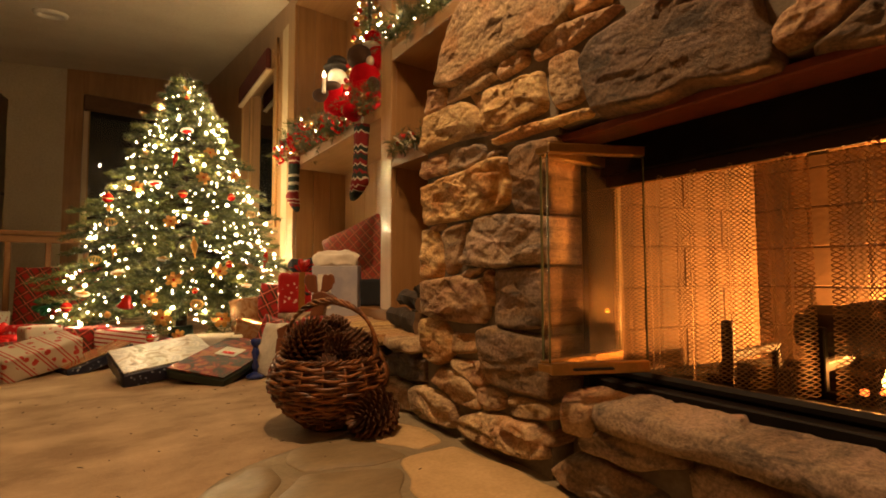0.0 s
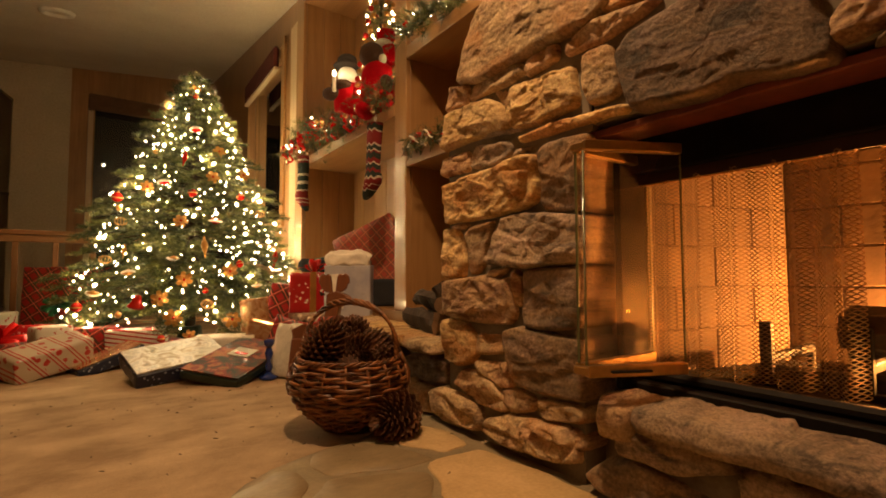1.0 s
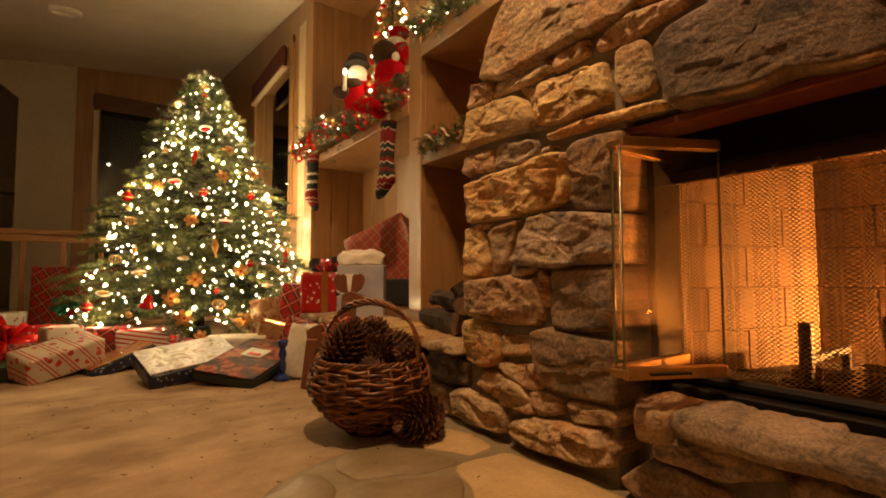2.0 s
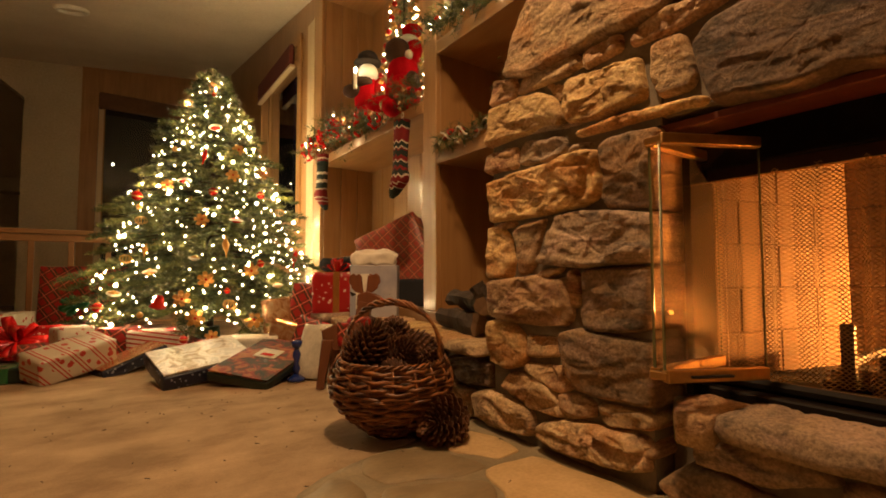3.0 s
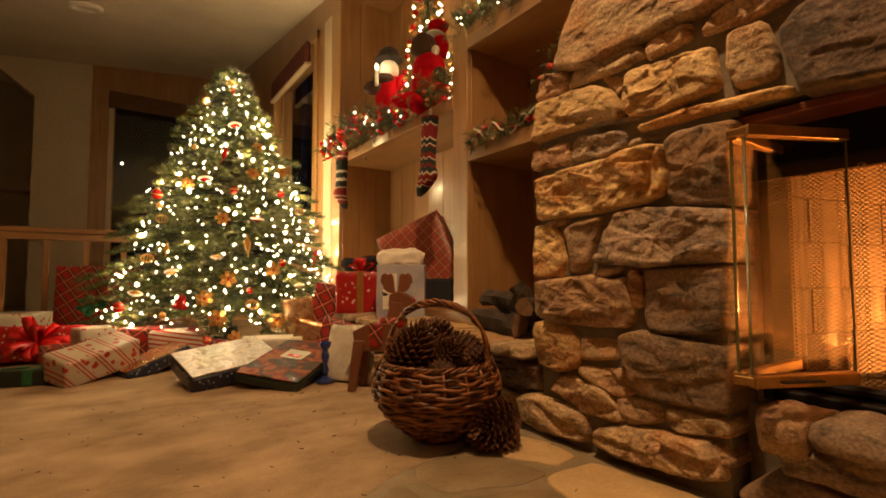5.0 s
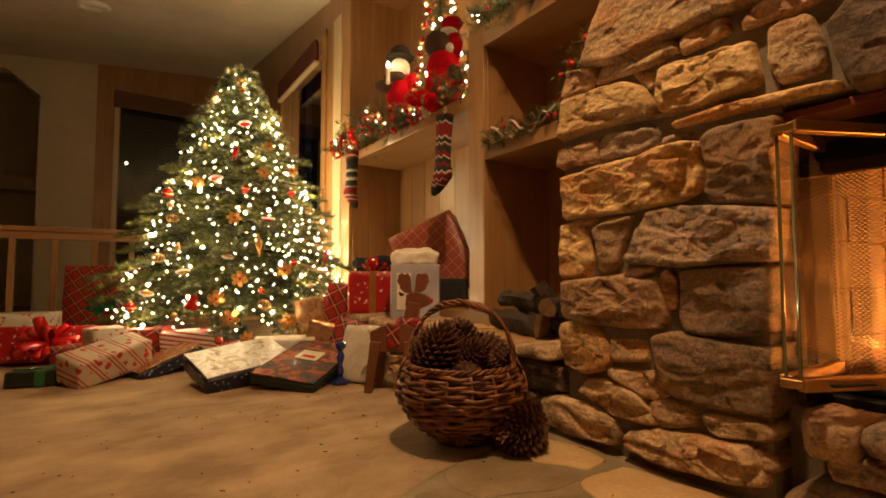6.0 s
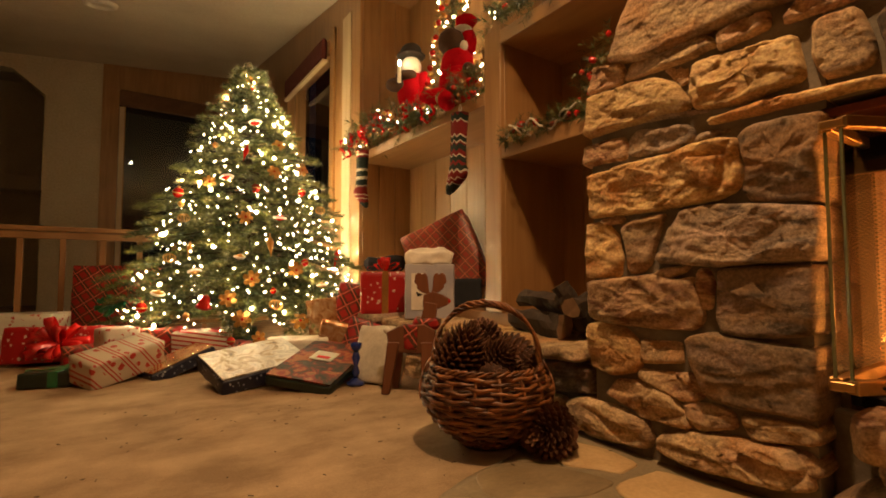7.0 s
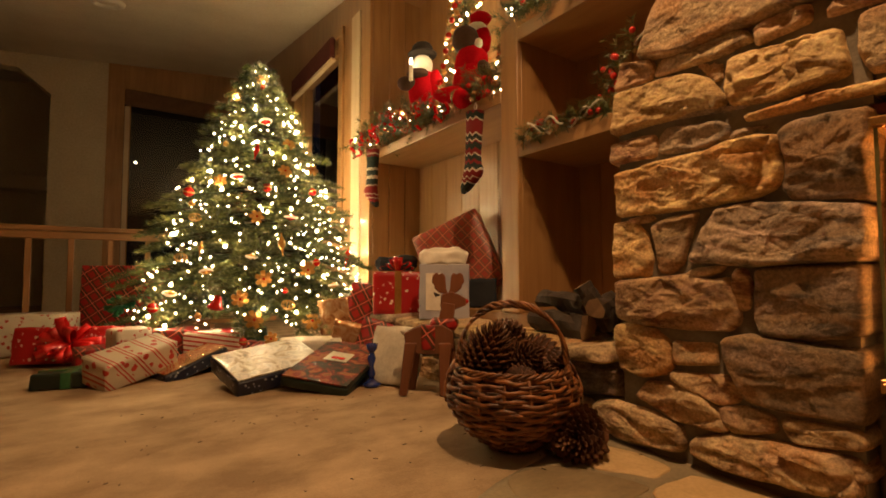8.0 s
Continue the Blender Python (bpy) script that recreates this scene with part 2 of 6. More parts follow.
# ---- floor, walls, ceiling ----
def setting(name, bm, material, label, category):
    return struct(part(name, bm, material, None), label, category)


def ceiling_z(x, y):
    return 2.16 + 0.168 * max(y, 2.8) + 0.109 * x


def carpet_floor():
    nx, ny = 70, 130
    V = [(-4 + 5.6 * i / nx, -3 + 14 * j / ny, 0) for j in range(ny + 1) for i in range(nx + 1)]
    V = [(x, y, 0.004 * noise.noise((x * 2.3, y * 2.3, 0)) - 0.004) for x, y, z in V]
    F = [(j * (nx + 1) + i, j * (nx + 1) + i + 1, (j + 1) * (nx + 1) + i + 1, (j + 1) * (nx + 1) + i) for j in range(ny) for i in range(nx)]
    struct(obj("floor", V, F, CARPET, smooth=True), "tan cut-pile carpet floor", "floor")


carpet_floor()
V = [(x, y, ceiling_z(x, y) + d) for d in (0, 0.12) for y in (-3, 2.8, 11) for x in (-4, 1.75)]
F = [(0, 2, 3, 1), (2, 4, 5, 3), (6, 7, 9, 8), (8, 9, 11, 10), (0, 1, 7, 6), (4, 10, 11, 5), (0, 6, 8, 2), (2, 8, 10, 4), (1, 3, 9, 7), (3, 5, 11, 9)]
struct(obj("ceiling", V, F, CEILING), "cream plaster sloped ceiling", "ceiling")
# Back and west walls are unseen; dark brown is chosen to cut bounce light.
setting("wall_back", box(-4, 1.75, -3.12, -3, 0, 2.8, 0), TRIM, "unseen closing wall, dark brown to hold down bounce light", "wall")
setting("wall_west", box(-4.12, -4, -3, 11, 0, 3.6, 0), TRIM, "unseen closing wall, dark brown to hold down bounce light", "wall")
setting("wall_far", box(-4, 1.75, 11, 11.12, 0, 4.4, 0), PLASTER, "cream plaster wall in the dim far room", "wall")
setting("wall_chimney_side", box(1.9, 2.0, -3, 1.4, 0, 3.2, 0), PLASTER, "cream plaster wall", "wall")

# east wall with the side window
WX, W0, W1, WB, WT = 1.25, 4.56, 5.90, 1.05, 2.72
setting("wall_east_low", box(WX, 1.45, 4.0, 8.6, 0, WB, 0), ALDER_Y, "honey wood panelled wall below the window", "wall")
setting("wall_east_high", box(WX, 1.45, 4.0, 8.6, WT, 4.0, 0), TRIM, "brown wood wall above the window", "wall")
setting("wall_east_near", box(WX, 1.45, 4.0, W0, WB, WT, 0), ALDER, "honey wood wall beside the window", "wall")
setting("wall_east_end", box(WX, 1.45, W1, 8.6, WB, WT, 0), TRIM, "brown wood wall beyond the window", "wall")


def window(name, x, y0, y1, z0, z1, m=None):
    w = struct(new(name), "dark night window in a wood frame", "window")
    for a, b, c, d in ((y0, y0 + 0.04, z0, z1), (y1 - 0.04, y1, z0, z1), (y0 + 0.04, y1 - 0.04, z0, z0 + 0.04), (y0 + 0.04, y1 - 0.04, z1 - 0.04, z1)):
        part("window_frame", box(x + 0.06, x + 0.12, a, b, c, d), ALDER, w)
    part("pane", box(x + 0.085, x + 0.091, y0 + 0.03, y1 - 0.03, z0 + 0.03, z1 - 0.03, 0), PANE, w, "dark glass pane").visible_shadow = False
    if m:
        w.matrix_basis = m
    return w


window("window_1", WX, W0, W1, WB, WT)
for a, b, c, d in ((4.46, 4.56, 1.0, 2.80), (5.90, 6.0, 1.0, 2.80)):
    setting("trim", box(WX - 0.022, WX, a, b, c, d), ALDER, "honey wood window casing", "trim")
setting("trim", box(WX - 0.026, WX, 4.46, 6.0, 2.72, 2.80), ALDER_Y, "honey wood head casing", "trim")
setting("trim", box(WX - 0.03, WX, 4.46, 6.0, 0.98, 1.05), ALDER_Y, "honey wood window sill", "trim")
setting("trim", box(WX - 0.03, WX, 4.07, 4.24, 0.0, 2.76), PALE, "pale wood pilaster board beside the shelves", "trim")

# far wall with its window and the opening to the dim room
FY = 8.6
setting("wall_north_pier", box(-1.22, -0.60, FY, FY + 0.2, 0, 3.75, 0), PLASTER, "cream plaster pier between opening and window", "wall")
setting("wall_north_top", box(-4, -1.22, FY, FY + 0.2, 3.24, 3.75, 0), PLASTER, "cream plaster wall over the opening", "wall")
V = [(x, y, z) for y in (FY, FY + 0.2) for x, z in ((-1.22, 2.95), (-1.22, 3.24), (-1.56, 3.24))]
setting("wall_north_low", box(-4, -3.4, FY, FY + 0.2, 0, 3.24, 0), PLASTER, "cream plaster wall", "wall")
struct(obj("wall_north_corner", V, [(0, 1, 2), (3, 5, 4), (0, 3, 4, 1), (1, 4, 5, 2), (2, 5, 3, 0)], PLASTER), "cut plaster corner of the opening", "wall")
setting("wall_north_head", box(-0.60, 1.25, FY - 0.02, FY + 0.2, 3.20, 3.9, 0), TRIM, "brown wood header over the far window", "wall")
setting("wall_north_jamb", box(-0.60, -0.40, FY - 0.02, FY + 0.2, 0, 3.20, 0), TRIM, "brown wood jamb of the far window", "wall")
setting("wall_north_sill", box(-0.40, 1.25, FY - 0.02, FY + 0.2, 0, 0.5, 0), TRIM, "brown wood wall below the far window", "wall")
window("window_2", 0, 0, 1.6, 0.5, 3.2, pose(1.24, FY + 0.02, 0, 0, 0, 90))
setting("trim", box(-0.395, -0.335, FY - 0.01, FY + 0.05, 0.5, 2.96), PALE, "pale wood window stop", "trim")
far_blind = thing("roller_blind", pose(0.42, FY - 0.02, 3.08), "dark brown fabric blind rolled up over the far window", "blind")
part("cloth", box(-0.82, 0.82, -0.05, 0.0, -0.12, 0.12, 0.02), BROWN, far_blind)
blind = thing("roller_blind", pose(WX - 0.03, 5.22, 2.63), "dark red fabric blind rolled up over the side window", "blind")
part("cloth", box(-0.05, 0.0, -0.62, 0.62, -0.09, 0.12, 0.02), plain("dark_red_blind", (0.10, 0.018, 0.014), 0.9), blind)
part("cord_rail", box(-0.05, 0.0, -0.62, 0.62, -0.115, -0.09, 0.004), PALE, blind, "pale blind rail")
setting("backdrop", box(3.0, 3.05, 3, 10, -1, 5, 0), NIGHT, "black night outside the side window", "backdrop")
setting("backdrop", box(-0.6, 3.0, 10.4, 10.45, -1, 5, 0), NIGHT, "black night outside the far window", "backdrop")


def can_light(x, y, z):
    c = thing("recessed_light", pose(x, y, z, 0, 0, 0), "white recessed can light set in the ceiling", "ceiling light", "recessed lights")
    part("trim_ring", turned([(0.065, 0.03), (0.065, -0.008), (0.075, -0.022), (0.095, -0.018), (0.10, -0.004), (0.10, 0.03)], 24), WHITE, c, smooth=True)
    return c


dim_can = can_light(-0.55, 5.79, ceiling_z(-0.55, 5.79))
dim_can.rotation_euler, dim_can.scale = (math.atan(0.168), -math.atan(0.109), 0), (1.4, 1.4, 1.4)
can_light(0.32, 1.00, ceiling_z(0.32, 1.00))
# Unseen fixture, assumed to go with the added fill spot.
can_light(-0.80, -1.5, ceiling_z(-0.80, -1.5))

# Added glowing globe, cap and bracket for a bright point in the far pane.
porch = thing("window_point", pose(-0.22, 10.2, 2.47), "small glowing globe added behind the far window for a bright point in the pane", "porch light")
part("globe", turned([(0.003, -0.018), (0.019, -0.006), (0.019, 0.008), (0.003, 0.03)], 12), glow("window_point_glow", (1.0, 0.85, 0.6), 12), porch, smooth=True)
part("cap", turned([(0.04, 0.03), (0.04, 0.04), (0.005, 0.06)], 12), BLACK, porch)
part("bracket", box(-0.008, 0.008, 0.0, 0.20, 0.05, 0.065, 0.002), BLACK, porch)


# ---- stone fireplace ----
fireplace = thing("stone_fireplace", pose(0, 0, 0), "rough gold and brown field-stone fireplace with an open hearth", "fireplace")


def block(x0, x1, y0, y1, z0, z1, name="mortar_core", m=MORTAR):
    return part(name, box(x0, x1, y0, y1, z0, z1, 0.006), m, fireplace, "grey mortar bed" if m is MORTAR else "")


def core(outline, x0, x1, label="grey mortar bed"):
    """A mortar mass: an outline in y and z between two depths."""
    n = len(outline)
    V = [(x, y, z) for x in (x0, x1) for y, z in outline]
    F = [tuple(range(n)), tuple(range(2 * n - 1, n - 1, -1))] + [(i, n + i, n + (i + 1) % n, (i + 1) % n) for i in range(n)]
    return obj("mortar_core", V, F, MORTAR, fireplace, label)


core([(0.848, 0), (0.848, 0.90), (0.808, 0.90), (0.808, 3.1), (1.02, 3.1), (1.10, 1.60), (1.215, 1.38), (1.315, 1.20), (1.43, 1.13), (1.43, 0)], 0.946, 1.06)
block(1.06, 1.9, 0.812, 1.36, 0.0, 3.1)
block(0.950, 1.9, -2.6, 0.808, 0.915, 3.1)
block(0.945, 1.12, -2.6, 0.742, 0.0, 0.225)
block(1.02, 1.06, 0.746, 0.846, 0.0, 0.225)
block(0.965, 1.9, -2.6, -0.75, 0.225, 0.915)
count = 0


def split(q):
    """Height of a fractured face at q: flat facets, each with a tilt of its own."""
    c = noise.voronoi(q)[1][0]
    return (q - c).dot(noise.noise_vector(c * 3.7)) + 0.25 * noise.noise(c * 5.1)


def ledges(v):
    """A stepped height: flat shelves with steep breaks between them."""
    k = math.floor(v)
    f = v - k
    return k + (0.25 * f / 0.72 if f < 0.72 else 0.25 + 0.75 * (f - 0.72) / 0.28)


def ragged(outline, rnd, step=0.0075, wob=0.0045, grow=0.0095):
    """An outline with its corners knocked off and a broken edge, at even steps."""
    P = [np.array(p, float) for p in outline]
    mid = sum(P) / len(P)
    P = [p + (p - mid) / np.linalg.norm(p - mid) * grow for p in P]
    Q = []
    for k, p in enumerate(P):
        a, b = P[k - 1], P[(k + 1) % len(P)]
        ca, cb = min(0.25, 0.008 / np.linalg.norm(a - p)), min(0.25, 0.008 / np.linalg.norm(b - p))
        Q += [p + (a - p) * ca, p + (b - p) * cb]
    pts = []
    for k, p in enumerate(Q):
        q = Q[(k + 1) % len(Q)]
        n = max(1, int(np.linalg.norm(q - p) / step))
        pts += [p + (q - p) * i / n for i in range(n)]
    off = Vector((rnd.uniform(0, 50), rnd.uniform(0, 50), 0))
    res = []
    for p in pts:
        v = Vector((p[0], p[1], 0))
        a, b = noise.noise_vector(v * 11 + off), noise.noise_vector(v * 42 + off)
        res.append((p[0] + wob * a.x + 0.4 * wob * b.x, p[1] + wob * a.y + 0.4 * wob * b.y))
    return np.array(res)


def rock_piece(outline, proud, rough, seed, step=0.0065):
    """A split stone over an outline: points (a, b, height), faces, and the count of the rim."""
    rnd = random.Random(seed)
    B = ragged(outline, rnd, step)
    if np.sum(B[:, 0] * np.roll(B[:, 1], -1) - B[:, 1] * np.roll(B[:, 0], -1)) < 0:
        B = B[::-1]
    n, c = len(B), B.mean(0)
    rings = max(7, min(40, int(np.max(np.linalg.norm(B - c, axis=1)) / step)))
    fs = [1 - (k / rings) ** 1.25 for k in range(rings)]
    G = np.concatenate([c + (B - c) * f for f in fs] + [c[None]])
    E, S = np.full(len(G), 9.0), np.roll(B, -1, 0) - B
    for p, d in zip(B, S):
        t = np.clip(((G - p) @ d) / (d @ d + 1e-12), 0, 1)
        E = np.minimum(E, np.linalg.norm(G - p - t[:, None] * d, axis=1))
    off = Vector((rnd.uniform(0, 50), rnd.uniform(0, 50), rnd.uniform(0, 50)))
    tilt, lean, span = rnd.uniform(-0.010, 0.010), rnd.uniform(-0.012, 0.006), np.ptp(B, axis=0) / 2
    V = []
    for (a, b), e in zip(G, E):
        broad = noise.noise(Vector((a * 6, b * 10, 0)) + off)
        warp = Vector((a * 4.5 + 0.5 * broad, b * 10 + 0.8 * broad, 2)) + off
        brk = ledges(2.2 * noise.noise(warp) + 0.8 * noise.noise(warp * 2.7))
        cut = split(Vector((a * 7 + 0.4 * broad, b * 11 + 0.4 * broad, 0)) + off) + 0.34 * split(Vector((a * 20 + 0.5 * broad, b * 30, 9)) + off)
        chip = noise.noise(Vector((a * 45, b * 70, 5)) + off) + 0.6 * noise.noise(Vector((a * 110, b * 150, 5)) + off)
        inner = 1 - math.exp(-e / 0.006)
        h = (0.55 * proud + 0.012) * (1 - math.exp(-e / 0.0035)) - 0.006 * max(0, 1 - e / 0.003)
        h += inner * rough * (0.003 * broad + 0.0055 * brk + 0.027 * cut + 0.0028 * chip)
        h += inner * (tilt * (a - c[0]) / span[0] + lean * (b - c[1]) / span[1])
        V.append((a, b, h))
    F = [(r * n + i, r * n + (i + 1) % n, (r + 1) * n + (i + 1) % n, (r + 1) * n + i) for r in range(rings - 1) for i in range(n)]
    F += [((rings - 1) * n + i, (rings - 1) * n + (i + 1) % n, rings * n) for i in range(n)]
    return V, F, n


def stone(outline, m=STONE_TAN, proud=0.04, x=0.956, back=0.11, rough=1.0, step=0.0065):
    """A stone set in the wall's face: its outline in y and z."""
    global count
    count += 1
    V, F, n = rock_piece(outline, proud, rough, count, step)
    o = len(V)
    V = [(x - d, y, z) for y, z, d in V] + [(x + back, y, z) for y, z, d in V[:n]]
    F = [f[::-1] for f in F] + [(i, (i + 1) % n, o + (i + 1) % n, o + i) for i in range(n)]
    return obj("stone", V, F, m, fireplace, smooth=True)


def cap_stone(outline, z0, z1, m, parent, rough=0.5, seed=1):
    """A flat-lying stone: its outline in x and y, from z0 up to about z1."""
    V, F, n = rock_piece(outline, 0.022, rough, seed, 0.010)
    o, z = len(V), z1 - 0.022
    V = [(a, b, z + d) for a, b, d in V]
    for k, (lower, inset) in enumerate(((z0 + 0.6 * (z - z0), 0.0), (z0, 0.008))):
        mid = np.mean([v[:2] for v in V[:n]], axis=0)
        for i in range(n):
            p = Vector((V[i][0], V[i][1], lower))
            w = 0.007 * noise.noise(p * 30) - inset
            d = np.array(V[i][:2]) - mid
            d /= np.linalg.norm(d) + 1e-9
            V.append((V[i][0] + d[0] * w, V[i][1] + d[1] * w, lower))
    F += [(o + i, o + (i + 1) % n, (i + 1) % n, i) for i in range(n)] + [(o + n + i, o + n + (i + 1) % n, o + (i + 1) % n, o + i) for i in range(n)]
    F.append(tuple(range(o + 2 * n - 1, o + n - 1, -1)))
    return obj("stone", V, F, m, parent, smooth=True)


def courses(y0, y1, z0, z1, high, wide, seed, x=0.956):
    """Rough courses of stone over a plain stretch of the wall."""
    r = random.Random(seed)
    z = z0
    while z < z1 - 0.04:
        h = min(z1 - z, high * r.uniform(0.75, 1.25))
        y = y0
        while y < y1 - 0.04:
            w = min(y1 - y, wide * r.uniform(0.6, 1.4))
            w = y1 - y if y1 - y - w < 0.08 else w
            j = lambda: r.uniform(0.003, 0.016)
            stone([(y + j(), z + j()), (y + w - j(), z + j()), (y + w - j(), z + h - j()), (y + j(), z + h - j())], r.choice((T, G, D, R, U)), r.uniform(0.03, 0.06), x, step=0.016)
            y += w
        z += h


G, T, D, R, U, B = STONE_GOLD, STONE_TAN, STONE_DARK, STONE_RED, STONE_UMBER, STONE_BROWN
# pier beside the opening, top to bottom
stone([(1.343, 1.200), (1.304, 1.293), (1.258, 1.376), (1.180, 1.429), (1.086, 1.460), (0.751, 1.287), (0.743, 1.197), (0.803, 1.173), (0.978, 1.179), (1.216, 1.171)], T, 0.07, rough=0.55)
stone([(1.413, 1.207), (1.311, 1.188), (1.300, 1.155), (1.315, 1.126), (1.438, 1.130)], R, 0.035)
stone([(1.295, 1.154), (1.260, 1.180), (1.123, 1.186), (1.062, 1.170), (1.027, 1.128), (1.102, 1.120), (1.295, 1.125)], T, 0.03, rough=0.5)
stone([(1.180, 1.119), (1.111, 1.109), (1.109, 1.060), (1.130, 1.062)], R, 0.02)
stone([(1.087, 1.095), (1.032, 1.101), (0.861, 1.083), (0.847, 0.992), (0.854, 0.974), (0.982, 0.966), (1.083, 0.977), (1.093, 1.015)], G, 0.06)
stone([(1.022, 1.160), (0.980, 1.169), (0.914, 1.168), (0.910, 1.124), (1.019, 1.113)], R, 0.045)
stone([(1.432, 1.120), (1.293, 1.110), (1.200, 1.100), (1.145, 1.067), (1.099, 0.997), (1.120, 0.978), (1.220, 0.991), (1.437, 0.982)], G, 0.055)
stone([(1.235, 0.993), (1.132, 0.987), (1.052, 0.972), (1.063, 0.961), (1.235, 0.979)], D, 0.025)
stone([(0.824, 1.090), (0.803, 1.096), (0.744, 1.091), (0.735, 1.049), (0.721, 0.986), (0.733, 0.967), (0.806, 0.970), (0.821, 1.019)], T, 0.045, rough=0.8)
stone([(1.054, 0.941), (0.901, 0.950), (0.793, 0.945), (0.725, 0.945), (0.698, 0.933), (0.708, 0.917), (0.763, 0.921), (0.925, 0.918), (1.048, 0.923)], G, 0.05)
stone([(1.453, 0.959), (1.310, 0.954), (1.298, 0.927), (1.307, 0.885), (1.450, 0.890)], R, 0.03)
stone([(1.288, 0.938), (1.263, 0.962), (1.121, 0.946), (1.096, 0.923), (1.103, 0.889), (1.215, 0.881), (1.289, 0.891)], D, 0.035)
stone([(1.104, 0.895), (1.072, 0.912), (1.012, 0.905), (1.012, 0.894), (1.095, 0.887)], D, 0.025)
stone([(1.429, 0.857), (1.217, 0.868), (1.141, 0.864), (1.093, 0.878), (1.028, 0.880), (0.986, 0.868), (0.981, 0.784), (0.996, 0.744), (1.040, 0.725), (1.230, 0.717), (1.430, 0.713)], G, 0.07, rough=1.35)
stone([(0.982, 0.872), (0.962, 0.890), (0.890, 0.892), (0.815, 0.888), (0.821, 0.701), (0.891, 0.710), (0.958, 0.715), (0.977, 0.747), (0.965, 0.780)], B, 0.05, rough=0.9)
stone([(1.201, 0.567), (1.156, 0.665), (1.121, 0.706), (1.019, 0.708), (0.836, 0.687), (0.830, 0.634), (0.832, 0.565), (1.037, 0.555)], D, 0.07, rough=1.15)
stone([(1.448, 0.692), (1.383, 0.698), (1.337, 0.648), (1.324, 0.589), (1.331, 0.527), (1.448, 0.524)], G, 0.04)
stone([(1.320, 0.676), (1.267, 0.693), (1.180, 0.701), (1.228, 0.576), (1.262, 0.540), (1.300, 0.543)], T, 0.035, rough=0.9)
stone([(1.398, 0.706), (1.346, 0.711), (1.309, 0.704), (1.328, 0.689), (1.375, 0.688)], R, 0.02)
stone([(1.435, 0.512), (1.220, 0.525), (1.167, 0.515), (1.112, 0.527), (1.096, 0.490), (1.082, 0.415), (1.113, 0.384), (1.318, 0.377), (1.432, 0.390)], R, 0.055)
stone([(1.095, 0.539), (1.068, 0.542), (1.053, 0.505), (1.060, 0.452), (1.080, 0.441), (1.102, 0.463)], R, 0.03, rough=0.8)
stone([(1.038, 0.539), (0.959, 0.546), (0.836, 0.549), (0.841, 0.403), (0.942, 0.384), (1.026, 0.382), (1.046, 0.429)], B, 0.055, rough=0.7)
stone([(1.239, 0.522), (1.192, 0.549), (1.114, 0.557), (1.128, 0.539), (1.180, 0.524)], R, 0.022)
stone([(1.440, 0.369), (1.391, 0.382), (1.320, 0.367), (1.276, 0.337), (1.266, 0.276), (1.285, 0.246), (1.361, 0.226), (1.432, 0.242)], G, 0.05)
stone([(1.260, 0.341), (1.148, 0.347), (1.148, 0.288), (1.261, 0.274)], T, 0.035, rough=0.9)
stone([(1.123, 0.362), (1.046, 0.376), (0.842, 0.367), (0.847, 0.213), (0.991, 0.208), (1.066, 0.216), (1.117, 0.301)], B, 0.06, rough=0.6)
stone([(1.268, 0.258), (1.113, 0.267), (1.086, 0.229), (1.097, 0.202), (1.143, 0.189), (1.269, 0.223)], R, 0.03)
stone([(1.377, 0.162), (1.343, 0.211), (1.272, 0.216), (1.190, 0.199), (1.140, 0.165), (1.127, 0.120), (1.259, 0.119)], R, 0.05)
stone([(1.141, 0.184), (1.069, 0.195), (1.020, 0.185), (1.010, 0.151), (1.100, 0.122), (1.129, 0.137)], R, 0.04)
stone([(0.993, 0.188), (0.861, 0.198), (0.846, 0.181), (0.850, 0.155), (0.965, 0.136), (0.987, 0.152)], T, 0.045)
stone([(1.538, 0.106), (1.462, 0.129), (1.345, 0.123), (1.256, 0.105), (1.233, 0.062), (1.253, 0.033), (1.424, 0.017), (1.511, 0.029)], T, 0.05)
stone([(1.211, 0.082), (1.114, 0.116), (1.001, 0.124), (0.903, 0.136), (0.872, 0.117), (0.858, 0.058), (0.928, 0.038), (1.116, 0.031), (1.205, 0.039)], T, 0.075, rough=1.2)
stone([(0.891, 0.125), (0.865, 0.134), (0.849, 0.119), (0.856, 0.088), (0.878, 0.097)], R, 0.03)
# above the opening
stone([(0.872, 1.137), (0.841, 1.166), (0.778, 1.171), (0.617, 1.153), (0.630, 1.141), (0.759, 1.119), (0.873, 1.118)], R, 0.05)
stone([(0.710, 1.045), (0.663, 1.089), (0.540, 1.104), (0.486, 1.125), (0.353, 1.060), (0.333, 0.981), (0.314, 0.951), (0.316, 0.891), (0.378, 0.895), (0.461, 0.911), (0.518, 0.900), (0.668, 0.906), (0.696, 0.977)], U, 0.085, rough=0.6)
stone([(0.758, 1.185), (0.756, 1.236), (0.725, 1.244), (0.638, 1.214), (0.652, 1.170)], G, 0.04)
stone([(0.321, 0.920), (0.315, 0.961), (0.301, 0.985), (0.245, 1.003), (0.200, 0.979), (0.220, 0.937), (0.267, 0.929)], R, 0.05)
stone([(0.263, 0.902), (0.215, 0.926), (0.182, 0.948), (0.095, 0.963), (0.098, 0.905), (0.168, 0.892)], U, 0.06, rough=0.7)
courses(0.66, 1.08, 1.47, 2.10, 0.20, 0.30, 41)
courses(-0.70, 0.64, 1.28, 2.10, 0.20, 0.32, 42)
courses(-0.70, 0.34, 1.13, 1.28, 0.15, 0.30, 43)
courses(-0.70, 0.09, 0.915, 1.13, 0.2, 0.30, 44)
